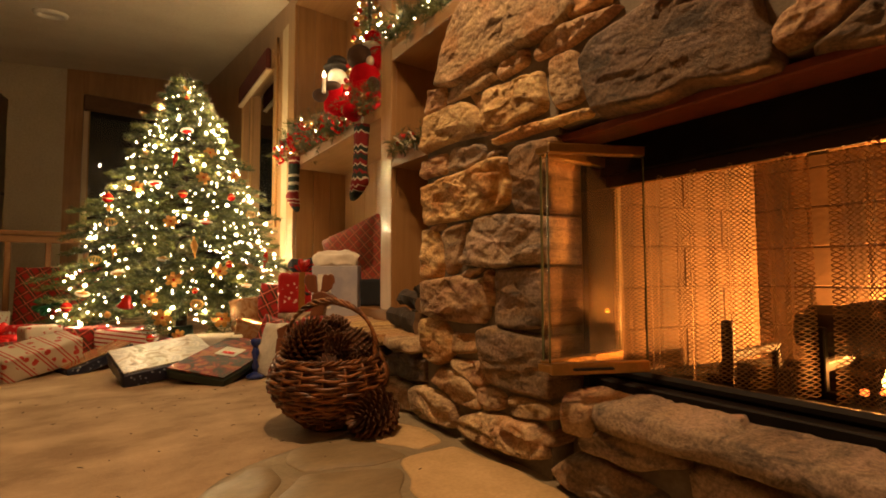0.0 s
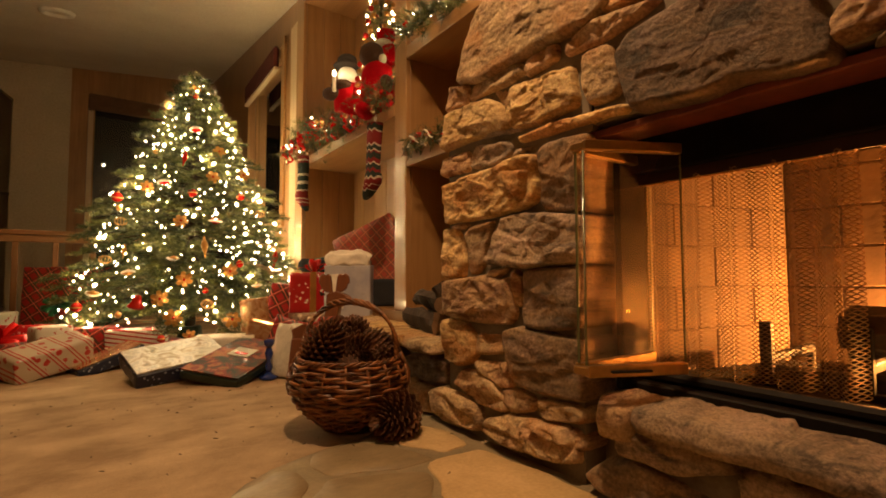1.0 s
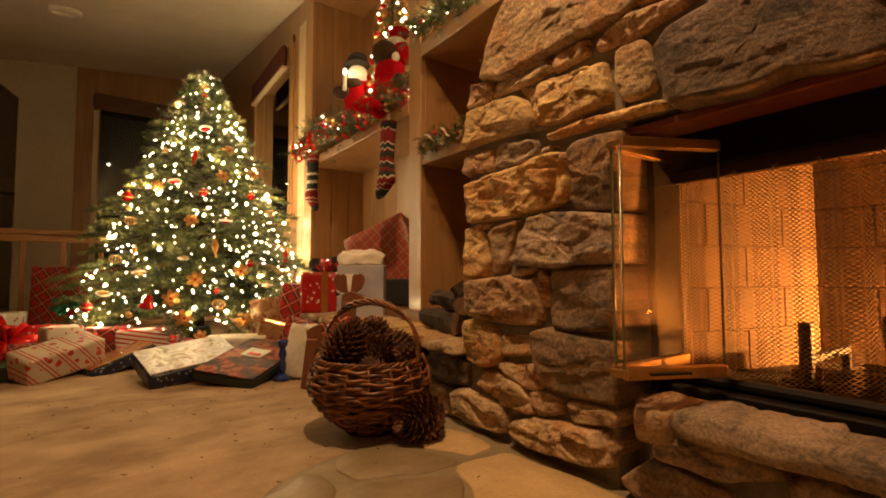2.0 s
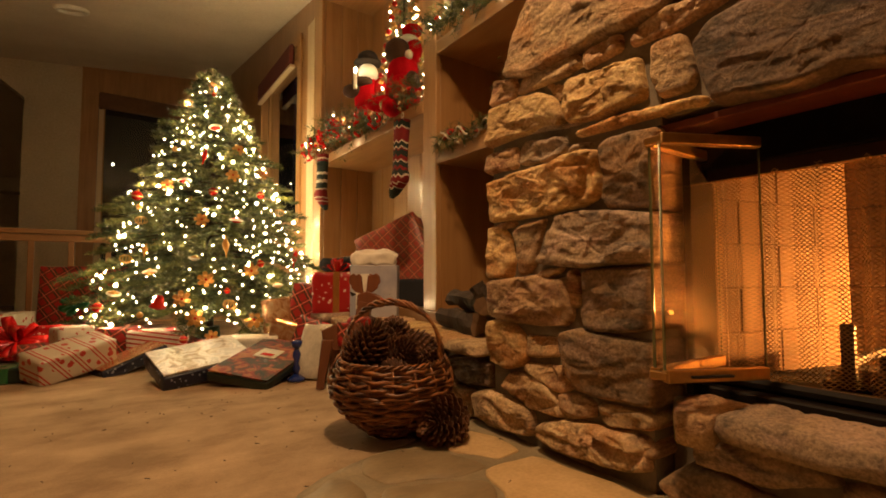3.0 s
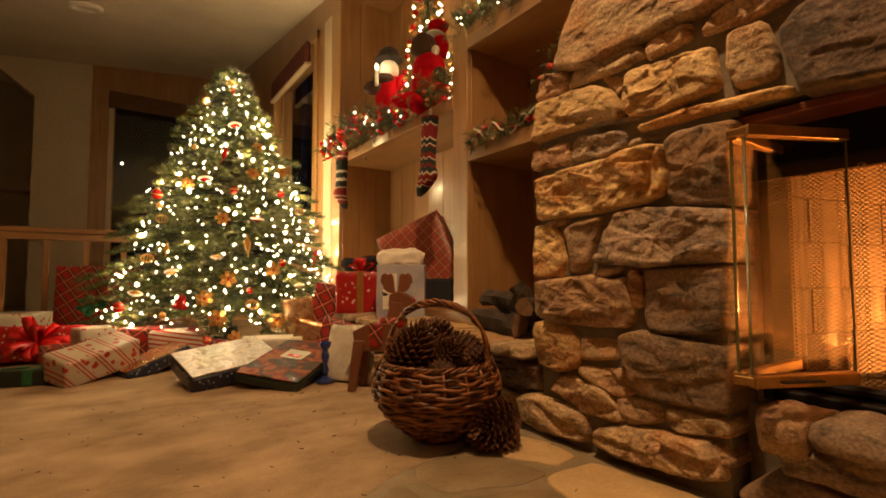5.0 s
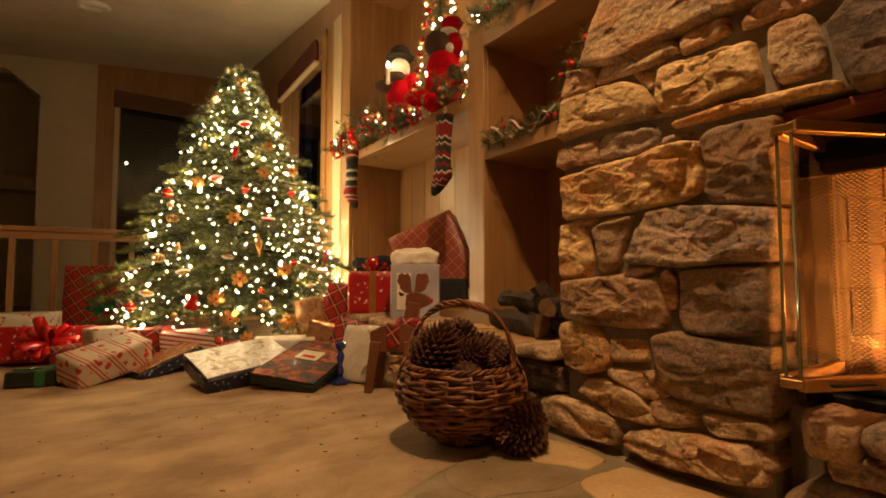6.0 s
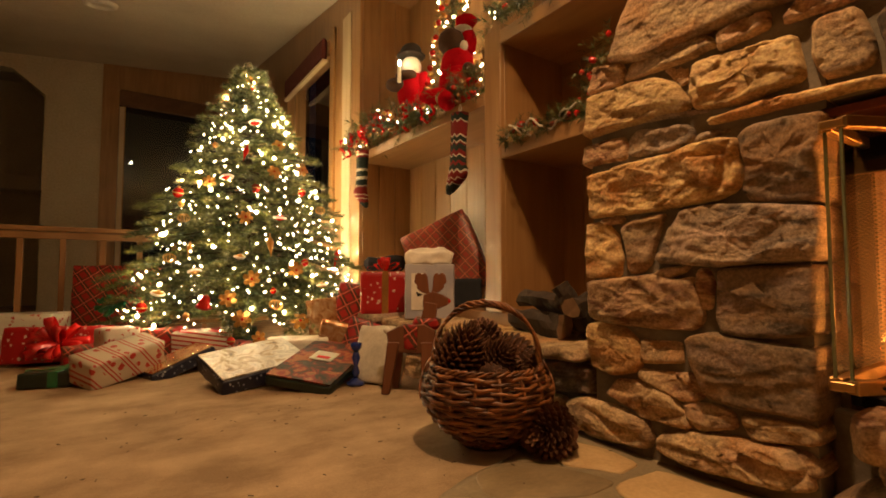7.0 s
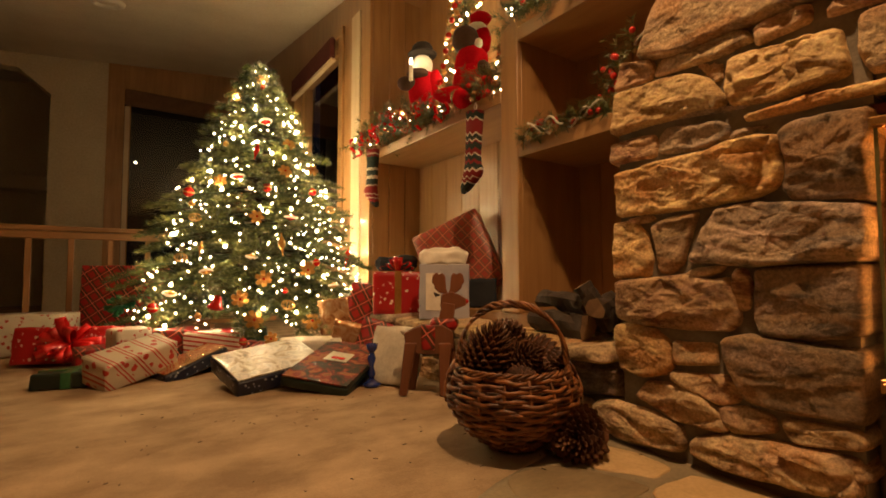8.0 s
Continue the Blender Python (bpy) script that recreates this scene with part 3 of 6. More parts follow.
courses(-0.70, 0.19, 1.00, 1.13, 0.12, 0.16, 45, 0.962)
# hearth front
stone([(0.742, 0.149), (0.716, 0.177), (0.670, 0.182), (0.543, 0.199), (0.497, 0.170), (0.491, 0.152), (0.602, 0.117), (0.671, 0.118), (0.735, 0.111)], D, 0.06, rough=1.1)
stone([(0.822, 0.045), (0.765, 0.090), (0.694, 0.106), (0.602, 0.094), (0.534, 0.080), (0.624, 0.022), (0.777, 0.014)], B, 0.06, rough=1.1)
stone([(0.480, 0.157), (0.415, 0.180), (0.353, 0.168), (0.291, 0.148), (0.400, 0.084), (0.473, 0.104)], D, 0.06)
stone([(0.879, 0.114), (0.853, 0.125), (0.840, 0.097), (0.862, 0.081)], R, 0.03)
courses(-0.70, 0.28, 0.0, 0.185, 0.09, 0.32, 46)
stone([(0.50, 0.02), (0.62, 0.012), (0.53, 0.07), (0.44, 0.078)], D, 0.055)
# flat slabs on top of the hearth
cap_stone([(0.872, 0.748), (0.885, 0.692), (0.985, 0.680), (1.06, 0.672), (1.06, 0.776), (0.93, 0.784)], 0.165, 0.240, R, fireplace, 0.7, 51)
cap_stone([(0.882, 0.672), (0.872, 0.50), (0.886, 0.40), (0.874, 0.20), (0.882, 0.085), (1.062, 0.085), (1.062, 0.655), (0.985, 0.668)], 0.192, 0.243, D, fireplace, 0.7, 52)
cap_stone([(0.876, 0.07), (0.884, -0.58), (1.062, -0.58), (1.062, 0.07)], 0.19, 0.241, D, fireplace, 0.5, 53)

# ledge under the shelves
ledge = thing("stone_ledge", pose(0, 0, 0), "low rough stone ledge under the built-in shelves", "ledge")
part("mortar_core", box(0.99, 1.9, 1.44, 4.0, 0.0, 0.235, 0.006), MORTAR, ledge)
part("plinth", box(1.215, 1.7, 1.44, 4.0, 0.235, 0.345, 0.006), ALDER_Y, ledge, "dark wood plinth under the shelves")


for k, (y0, y1, x0, z0, z1, m) in enumerate(((1.46, 1.72, 0.90, 0.245, 0.285, T), (1.735, 2.35, 0.92, 0.24, 0.285, G), (2.365, 2.95, 0.93, 0.235, 0.285, T), (2.965, 3.98, 0.93, 0.235, 0.285, D))):
    cap_stone([(x0, y0 + 0.02), (1.205, y0), (1.205, y1), (x0 + 0.02, y1 - 0.01), (x0 - 0.015, (y0 + y1) / 2)], z0, z1, m, ledge, 0.4, 60 + k)
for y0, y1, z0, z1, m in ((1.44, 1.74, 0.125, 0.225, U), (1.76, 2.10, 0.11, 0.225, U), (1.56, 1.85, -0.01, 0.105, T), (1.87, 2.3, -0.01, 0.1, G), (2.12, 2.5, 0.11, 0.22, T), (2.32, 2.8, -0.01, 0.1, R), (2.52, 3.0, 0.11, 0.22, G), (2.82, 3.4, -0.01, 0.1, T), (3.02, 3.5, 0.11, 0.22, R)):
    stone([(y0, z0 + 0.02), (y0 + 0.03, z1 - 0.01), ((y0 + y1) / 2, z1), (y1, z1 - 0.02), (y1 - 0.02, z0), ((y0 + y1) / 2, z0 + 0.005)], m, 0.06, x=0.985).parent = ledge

# ---- firebox ----
firebox = thing("firebox", pose(0, 0, 0), "brick-lined firebox with black iron front, lit by the fire", "firebox")
part("lintel_bar", box(0.955, 1.06, -0.75, 0.83, 0.880, 0.900, 0.003), RUST, firebox, "rust-red steel lintel bar")
part("hood", box(1.085, 1.12, -0.75, 0.83, 0.80, 0.915, 0.003), SOOT, firebox, "sooty black hood plate")
part("soffit", box(1.06, 1.12, -0.75, 0.83, 0.905, 0.915, 0.0), SOOT, firebox)
part("sill_plate", box(1.05, 1.16, -0.75, 0.80, 0.236, 0.262, 0.004), BLACK, firebox, "black iron sill plate")
part("door_track", box(1.082, 1.112, -0.75, 0.80, 0.262, 0.290, 0.009), BLACK, firebox, "black iron door track")
part("jamb_plate", box(1.025, 1.15, 0.790, 0.810, 0.24, 0.905, 0.002), SOOT, firebox, "dark brown steel jamb plate")
part("firebox_floor", box(1.12, 1.85, -0.75, 0.84, 0.20, 0.255, 0.0), SOOT, firebox)
part("smoke_shelf", box(1.12, 1.85, -0.75, 0.84, 0.98, 1.02, 0.0), SOOT, firebox)


BRICKJOINT = paint("sooty_joint", (0.055, 0.034, 0.018), (0.10, 0.062, 0.033), (9, 9, 9), 0.95)


def brick_wall(ax, ay, bx, by, cols):
    """Firebricks, each its own piece, from (ax, ay) to (bx, by), with soot-black steel above."""
    d = Vector((bx - ax, by - ay, 0))
    length = d.length
    at = pose(ax, ay, 0, 0, 0, math.degrees(math.atan2(d.y, d.x)))
    part("brick_backing", box(0, length, 0.004, 0.03, 0.24, 0.90, 0), BRICKJOINT, firebox, at=at)
    part("soot_plate", box(0, length, 0.0, 0.03, 0.90, 1.0, 0), SOOT, firebox, at=at)
    h, w = 0.1225, length / cols
    for r in range(6):
        z0, z1 = 0.25 + r * h, min(0.90, 0.25 + (r + 1) * h - 0.0035)
        edges = [0.0] + [w * (k + (0.5 if r % 2 else 1.0)) for k in range(cols)]
        edges = [e for e in edges if e < length - 0.01] + [length]
        for e0, e1 in zip(edges, edges[1:]):
            part("brick", box(e0 + 0.0015, e1 - 0.0015, 0, 0.03, z0, z1, 0.0025), FIREBRICK, firebox, at=at)


brick_wall(1.135, 0.832, 1.76, 0.668, 2)
brick_wall(1.76, 0.668, 1.80, -0.74, 5)


def mesh_curtain(y0, y1, folds, amp, seed):
    """A hung screen of zigzag wires, gathered in soft folds."""
    c = thing("fire_screen", pose(0, 0, 0), "fine bronze wire-mesh fire curtain hanging in folds", "fire screen", "fire curtains")
    rnd = random.Random(seed)
    z0, z1, dz, dy = 0.292, 0.785, 0.0050, 0.0054
    n, rows = int(abs(y1 - y0) / dy), int((z1 - z0) / dz)
    ph = [rnd.uniform(0, 6) for _ in range(3)]

    def x_at(s, z):
        return 1.125 + amp * (math.sin(s * folds * 6.283 + ph[0]) + 0.5 * math.sin(s * folds * 2.3 * 6.283 + ph[1])) * (0.6 + 0.4 * (z1 - z) / (z1 - z0))

    pieces_v, pieces_f = [], []
    for r in range(rows):
        base = len(pieces_v)
        for k in range(n + 1):
            s = k / n
            z = z0 + (r + (0.40 if (k + r) % 2 else -0.34)) * dz
            x, y = x_at(s, z), y0 + (y1 - y0) * s
            pieces_v += [(x, y, z - 0.0012), (x, y, z + 0.0012)]
        pieces_f += [(base + 2 * k, base + 2 * k + 2, base + 2 * k + 3, base + 2 * k + 1) for k in range(n)]
    obj("wire_mesh", pieces_v, pieces_f, SCREEN, c)
    part("hem", box(1.12, 1.13, min(y0, y1), max(y0, y1), 0.770, 0.785, 0.002), BRONZE, c)
    return c


mesh_curtain(0.785, 0.335, 5, 0.022, 1)
mesh_curtain(0.30, -0.30, 7, 0.020, 2)
part("valance", box(1.112, 1.118, -0.75, 0.80, 0.772, 0.84, 0.001), plain("bronze_valance", (0.04, 0.02, 0.01), 0.5, 0.6), firebox, "dark bronze mesh valance")


EDGE = plain("glass_edge", (0.10, 0.11, 0.05), 0.2, 0.0, 0.6)


def glass_panel(ax, ay, bx, by):
    d = Vector((bx - ax, by - ay, 0))
    m = pose(ax, ay, 0, 0, 0, math.degrees(math.atan2(d.y, d.x)))
    L = d.length
    p = part("glass_panel", box(0, L, -0.0025, 0.0025, 0.325, 0.825, 0.0006), GLASS, doors, "clear tempered glass", at=m)
    p.visible_shadow = False
    for e in (0.0, L):
        part("glass_edge", box(e - 0.0015, e + 0.0015, -0.003, 0.003, 0.327, 0.822, 0.0), EDGE, doors, "pale green polished glass edge", at=m)
    part("top_rail", box(0, L, -0.012, 0.012, 0.822, 0.846, 0.002), BRONZE, doors, "aged brass rail", at=m)
    part("bottom_rail", box(0, L, -0.012, 0.012, 0.300, 0.327, 0.002), BRONZE, doors, "aged brass rail", at=m)
    return m, L


doors = thing("glass_fire_door", pose(0, 0, 0), "folded-open bifold glass fire door with brass rails", "fire door")
glass_panel(0.850, 0.786, 1.150, 0.784)
m2, L2 = glass_panel(0.840, 0.757, 1.062, 0.648)
part("handle", box(0.06, 0.15, 0.012, 0.024, 0.311, 0.316, 0.002), BLACK, doors, "dark pull handle", at=m2)
part("handle", box(0.05, 0.15, -0.024, -0.012, 0.311, 0.316, 0.002), BLACK, doors, "dark pull handle", at=m2)
part("hinge", box(0.836, 0.86, 0.752, 0.792, 0.826, 0.842, 0.002), BRONZE, doors)
part("hinge", box(0.836, 0.86, 0.752, 0.792, 0.304, 0.322, 0.002), BRONZE, doors)


# ---- built-in shelves ----
CX, CB = 1.20, 1.66
shelves = thing("built_in_shelves", pose(0, 0, 0), "honey alder built-in shelves with open bays on the stone ledge", "shelving")
part("stile", box(CX, CX + 0.03, 3.83, 4.00, 0.33, 2.95), ALDER, shelves)
part("side_panel", box(CX + 0.03, CB, 3.84, 3.99, 0.345, 2.95), ALDER, shelves)
part("post", box(CX, CX + 0.03, 2.166, 2.29, 0.345, 2.9), ALDER, shelves, "upright honey wood post")
part("partition", box(CX + 0.03, CB, 2.17, 2.286, 0.345, 2.9), ALDER, shelves)
part("partition", box(CX + 0.03, CB, 1.36, 1.44, 0.345, 2.9), ALDER, shelves)
for k in range(12):
    y0 = 1.44 + k * 0.2
    part("back_plank", box(CB, CB + 0.02, y0 + 0.0015, y0 + 0.1985, 0.345, 2.95, 0.003), ALDER, shelves)
for k in range(3):
    x0 = CX + 0.03 + k * 0.145
    part("side_plank", box(x0 + 0.001, x0 + 0.143, 3.828, 3.84, 0.345, 2.82, 0.003), ALDER, shelves)


def shelf(y0, y1, z0, z1):
    part("shelf", box(CX + 0.025, CB, y0, y1, z0 + 0.005, z1 - 0.002, 0.002), ALDER_Y, shelves)
    part("shelf_lip", box(CX, CX + 0.025, y0, y1, z0, z1, 0.003), ALDER_Y, shelves)


shelf(2.29, 3.828, 1.405, 1.475)
shelf(1.44, 2.166, 1.100, 1.170)
shelf(1.44, 2.166, 1.680, 1.750)
part("header", box(CX, CX + 0.03, 1.44, 3.83, 2.80, 3.2), ALDER_Y, shelves)
part("top_board", box(CX + 0.03, CB, 1.44, 3.83, 2.80, 2.83), ALDER_Y, shelves)
part("closing_board", box(CB + 0.02, 1.75, 1.4, 4.0, 0.0, 3.3, 0), ALDER, shelves)
part("fascia", box(CX, 1.45, 3.83, 4.07, 2.95, 3.3), ALDER, shelves)

# ---- guard rail ----
rail = thing("guard_rail", pose(0, 5.3, 0), "honey wood guard rail with square balusters", "railing")
part("handrail", box(-2.6, 0.9, -0.045, 0.045, 0.875, 0.915, 0.006), RAIL_X, rail)
part("sub_rail", box(-2.6, 0.9, -0.02, 0.02, 0.815, 0.872, 0.003), RAIL_X, rail)
part("bottom_rail", box(-2.6, 0.9, -0.025, 0.025, 0.08, 0.12, 0.003), RAIL_X, rail)
for k in range(13):
    x = -2.53 + 0.26 * k
    part("baluster", box(x - 0.02, x + 0.02, -0.018, 0.018, 0.0, 0.815, 0.003), RAIL_Z, rail)
setting("trim", box(-3.4, -1.22, FY + 2.0, FY + 2.38, 1.92, 2.15), PLASTER, "pale beam in the dim far room", "trim")

# ---- christmas tree ----
TX, TY, TH = 0.46, 4.20, 2.13
rng = np.random.default_rng(5)


def crown_radius(z):
    return 0.83 * (1 - ((z - 0.20) / (TH - 0.2)) ** 1.36) + 0.03 if z > 0.22 else 0.86


def needles(a, b, n, length):
    """Needle blades round a twig from a to b."""
    t = rng.uniform(0.05, 1.0, n)[:, None]
    axis = (b - a) / (np.linalg.norm(b - a) + 1e-9)
    r = rng.normal(size=(n, 3))
    r -= (r @ axis)[:, None] * axis
    r /= np.linalg.norm(r, axis=1)[:, None] + 1e-9
    d = r * 0.8 + axis * rng.uniform(0.35, 0.9, (n, 1))
    d /= np.linalg.norm(d, axis=1)[:, None]
    base = a + (b - a) * t
    side = np.cross(d, r + 0.3 * rng.normal(size=(n, 3)))
    side /= np.linalg.norm(side, axis=1)[:, None] + 1e-9
    L = length * rng.uniform(0.7, 1.15, (n, 1))
    w = 0.0016
    return np.stack([base - side * w, base + side * w, base + d * L + side * w * 0.4, base + d * L - side * w * 0.4], 1).reshape(-1, 3)


def make_tree():
    tree = thing("christmas_tree", pose(TX, TY, 0), "full green Christmas fir tree standing on the carpet, covered in lights", "Christmas tree")
    part("trunk", turned([(0.04, 0.0), (0.036, 0.6), (0.022, 1.4), (0.006, 2.06)], 10), BARK, tree, smooth=True)
    part("stand", turned([(0.22, 0.0), (0.22, 0.02), (0.09, 0.05), (0.08, 0.14), (0.05, 0.14)], 20), plain("green_stand", (0.02, 0.05, 0.025), 0.5), tree)
    blades, wood_bits, tips = [], [], []
    golden = 2.39996
    nb = 235
    for k in range(nb):
        f = (k + 0.5) / nb
        z = 0.24 + (TH - 0.28) * f ** 1.12
        ang = golden * k + rng.uniform(-0.2, 0.2)
        R = crown_radius(z) * rng.uniform(0.76, 1.16)
        R = max(R, 0.06)
        droop = 0.10 * R - 0.25 * R * (1 - f)
        o = np.array([math.cos(ang), math.sin(ang), 0])
        p0, p1 = np.array([0, 0, z + 0.1 * R]), np.array([0, 0, z + droop]) + o * R
        mid = (p0 + p1) / 2 + np.array([0, 0, 0.05 * R])
        wood_bits.append(tube([p0, mid, p1], 0.007, 4, taper=0.002))
        n_tw = max(4, int(R / 0.05))
        side = np.array([-o[1], o[0], 0])
        for j in range(n_tw):
            s = 0.25 + 0.75 * (j + 0.6) / n_tw
            base = p0 + (p1 - p0) * s + np.array([0, 0, 0.2 * R * s * (1 - s)])
            for sg in (-1, 1):
                Lt = (0.06 + 0.24 * R * (1.1 - s)) * rng.uniform(0.75, 1.2)
                d = o * 0.75 + side * sg * 0.8 + np.array([0, 0, rng.uniform(-0.2, 0.25)])
                tip = base + d / np.linalg.norm(d) * Lt
                blades.append(needles(base, tip, int(34 + 300 * Lt), 0.027))
                tips.append(tip)
        tip = p1 + o * 0.05
        blades.append(needles(p0 + (p1 - p0) * 0.4, tip, int(60 + 130 * R), 0.028))
        tips.append(tip)
    blades.append(needles(np.array([0, 0, TH - 0.22]), np.array([0.0, 0, TH + 0.03]), 160, 0.03))
    B = np.concatenate(blades)
    q = np.arange(len(B)).reshape(-1, 4)
    crown = obj("crown", B, q.tolist(), NEEDLE, tree, "dense green fir needles")
    crown["kind"] = "stuff"
    V, F = joined(wood_bits)
    br = obj("branch_wood", V, F, BARK, tree)
    br["kind"] = "stuff"
    return tree, np.array(tips)


tree, tips = make_tree()


def shell(ang, z, out=1.0):
    r = crown_radius(z) * out
    return Vector((TX + r * math.cos(ang), TY + r * math.sin(ang), z))


# fairy lights, wound up the tree
lights = thing("fairy_lights", pose(0, 0, 0), "warm white fairy lights wound round the Christmas tree", "string lights")
bm = bmesh.new()
bmesh.ops.create_icosphere(bm, subdivisions=1, radius=0.0070)
bmesh.ops.scale(bm, vec=(1, 1, 1.25), verts=bm.verts)
first = part("bulb", bm, BULB, lights)
rnd = random.Random(11)
wire_pts = []
NB = 300
for k in range(NB):
    f = (k + 0.5) / NB
    z = 0.20 + (TH - 0.24) * (1 - math.sqrt(1 - f * 0.9995)) + rnd.uniform(-0.035, 0.035)
    if k % 3 == 0:
        z = 0.9 + (TH - 0.92) * f
    z = max(0.16, min(TH, z))
    a = -2.9 + (k * 0.61803 % 1) * 4.2 + rnd.uniform(-0.06, 0.06) if k % 4 else rnd.uniform(-3.14, 3.14)
    p = shell(a, z, rnd.uniform(0.80, 1.02))
    ob = first if k == 0 else first.copy()
    if k:
        scene.collection.objects.link(ob)
    ob.parent = lights
    s = 1.35 if k % 4 == 1 else rnd.choice((0.26, 0.32, 0.40, 0.5, 0.66))
    shaded = p.x > 0.52 and p.y < 3.84
    if k % 4 == 1:
        lamp("fairy_lamp", "POINT", p + 0.018 * (p - Vector((TX, TY, p.z))).normalized(), 0.6 if shaded else 1.7, FAIRY, 0.008)
    ob.matrix_basis = Matrix.Translation(p) @ Euler((rnd.uniform(-1, 1), rnd.uniform(-1, 1), 0)).to_matrix().to_4x4() @ Matrix.Diagonal((s, s, s, 1))
small = []
ico = [(0.005, 0, 0), (0, 0.005, 0), (-0.005, 0, 0), (0, -0.005, 0), (0, 0, 0.006), (0, 0, -0.006)]
oct_f = [(0, 1, 4), (1, 2, 4), (2, 3, 4), (3, 0, 4), (1, 0, 5), (2, 1, 5), (3, 2, 5), (0, 3, 5)]
for k in range(420):
    f = rnd.random()
    p = shell(rnd.uniform(-3.14, 3.14) if k % 3 else rnd.uniform(-2.8, 1.2), 0.18 + (TH - 0.2) * (1 - math.sqrt(1 - f * 0.999)), rnd.uniform(0.6, 1.0))
    small.append(([(p.x + a, p.y + b, p.z + c) for a, b, c in ico], oct_f))
V, F = joined(small)
rest = obj("far_bulbs", V, F, BULB, lights, "tiny warm white bulbs")
rest["kind"] = "stuff"
for k in range(500):
    f = k / 499
    z = 0.2 + 1.82 * f
    wire_pts.append(shell(-1.2 + 16 * 6.283 * f ** 0.8, z, 0.88 + 0.05 * math.sin(k)))
V, F = tube(wire_pts, 0.0016, 3)
obj("cable", V, F, WIRE, lights, "thin green cable")
# ornaments
def ornament(kind, p, s=1.0, m=REDGLOSS, tilt=0.0):
    look_words = {"ball": "round red glass ball", "drop": "long pointed glass drop", "saucer": "flat red saucer-shaped glass ornament", "bell": "red bell ornament", "bow": "gold ribbon poinsettia ornament", "ring": "gold wire basket ornament"}[kind]
    if m is GOLD and kind == "drop":
        look_words = "long pointed gold glass drop"
    o = thing("tree_ornament", Matrix.Translation(p) @ pose(0, 0, 0, tilt, tilt * 0.5, 0) @ Matrix.Scale(s, 4), look_words + " hanging on the tree", "ornament", "tree ornaments")
    if kind == "ball":
        part("body", turned([(0.002, -0.04), (0.02, -0.034), (0.034, -0.02), (0.04, 0), (0.034, 0.02), (0.02, 0.034), (0.002, 0.04)], 16), m, o, smooth=True)
        part("cap", turned([(0.010, 0.036), (0.010, 0.048), (0.004, 0.052)], 10), GOLD, o)
        part("band", turned([(0.0405, -0.005), (0.0412, 0.0), (0.0405, 0.005)], 16), GOLD, o, smooth=True)
    elif kind == "drop":
        part("body", turned([(0.002, -0.09), (0.008, -0.05), (0.022, -0.01), (0.026, 0.012), (0.016, 0.04), (0.008, 0.055), (0.004, 0.07)], 14), m, o, smooth=True)
        part("cap", turned([(0.008, 0.066), (0.008, 0.078), (0.003, 0.082)], 10), GOLD, o)
    elif kind == "saucer":
        part("body", turned([(0.002, -0.028), (0.02, -0.022), (0.052, -0.004), (0.055, 0.0), (0.05, 0.006), (0.02, 0.02), (0.004, 0.03)], 20), m, o, smooth=True)
        part("rim_band", turned([(0.050, -0.008), (0.057, 0.0), (0.050, 0.008)], 20), WHITE, o, smooth=True)
    elif kind == "bell":
        part("body", turned([(0.055, -0.05), (0.048, -0.035), (0.036, -0.01), (0.032, 0.02), (0.022, 0.04), (0.004, 0.05)], 18), m, o, smooth=True)
        part("rim_band", turned([(0.055, -0.055), (0.06, -0.05), (0.055, -0.043)], 18), RED, o, smooth=True)
        part("clapper", turned([(0.004, -0.075), (0.012, -0.066), (0.004, -0.055)], 10), GOLD, o)
    elif kind == "bow":
        for k in range(6):
            V = [(0, 0, 0), (0.02, -0.012, 0.022), (0.062, -0.004, 0.016), (0.068, 0, 0), (0.062, -0.004, -0.016), (0.02, -0.012, -0.022)]
            V += [(x, y + 0.004, z) for x, y, z in V]
            F = [tuple(range(6))[::-1], tuple(range(6, 12))] + [(i, (i + 1) % 6, 6 + (i + 1) % 6, 6 + i) for i in range(6)]
            obj("petal", V, F, m, o).matrix_basis = pose(0, 0, 0, 0, 60 * k + 15, 0) @ pose(0, 0, 0, 0, 0, 14)
        part("centre", turned([(0.002, -0.012), (0.012, 0), (0.002, 0.012)], 8), REDGLOSS, o)
    else:
        for k in range(6):
            pts = [(0.045 * math.cos(t) * math.cos(k * math.pi / 6), 0.045 * math.cos(t) * math.sin(k * math.pi / 6), 0.032 * math.sin(t)) for t in [i * 6.283 / 18 for i in range(18)]]
            V, F = tube(pts, 0.0025, 4, True)
            obj("wire_hoop", V, F, m, o, smooth=True)
    return o


ornament("ball", (-0.032, 3.899, 1.061), 0.86, REDGLOSS, 12)
ornament("ball", (0.387, 3.647, 1.095), 0.78, REDGLOSS, 0)
ornament("ball", (0.708, 3.700, 1.104), 0.70, REDGLOSS, -18)
ornament("saucer", (0.226, 3.721, 1.163), 0.78, REDGLOSS, -12)
ornament("saucer", (0.429, 3.881, 1.602), 0.78, REDGLOSS, -12)
ornament("saucer", (0.520, 3.557, 0.900), 0.78, REDGLOSS, 6)
ornament("saucer", (0.271, 3.486, 0.637), 0.70, GOLD, 12)
ornament("drop", (0.349, 3.777, 1.359), 0.70, REDGLOSS, 18)
ornament("drop", (0.447, 3.490, 0.721), 0.86, GOLD, -6)
ornament("drop", (0.942, 3.638, 0.654), 0.86, REDGLOSS, 12)
ornament("bell", (0.082, 3.468, 0.380), 0.78, REDGLOSS, 18)
ornament("bow", (0.196, 3.418, 0.389), 0.78, GOLD, 12)
ornament("bow", (0.266, 3.374, 0.272), 0.86, GOLD, -6)
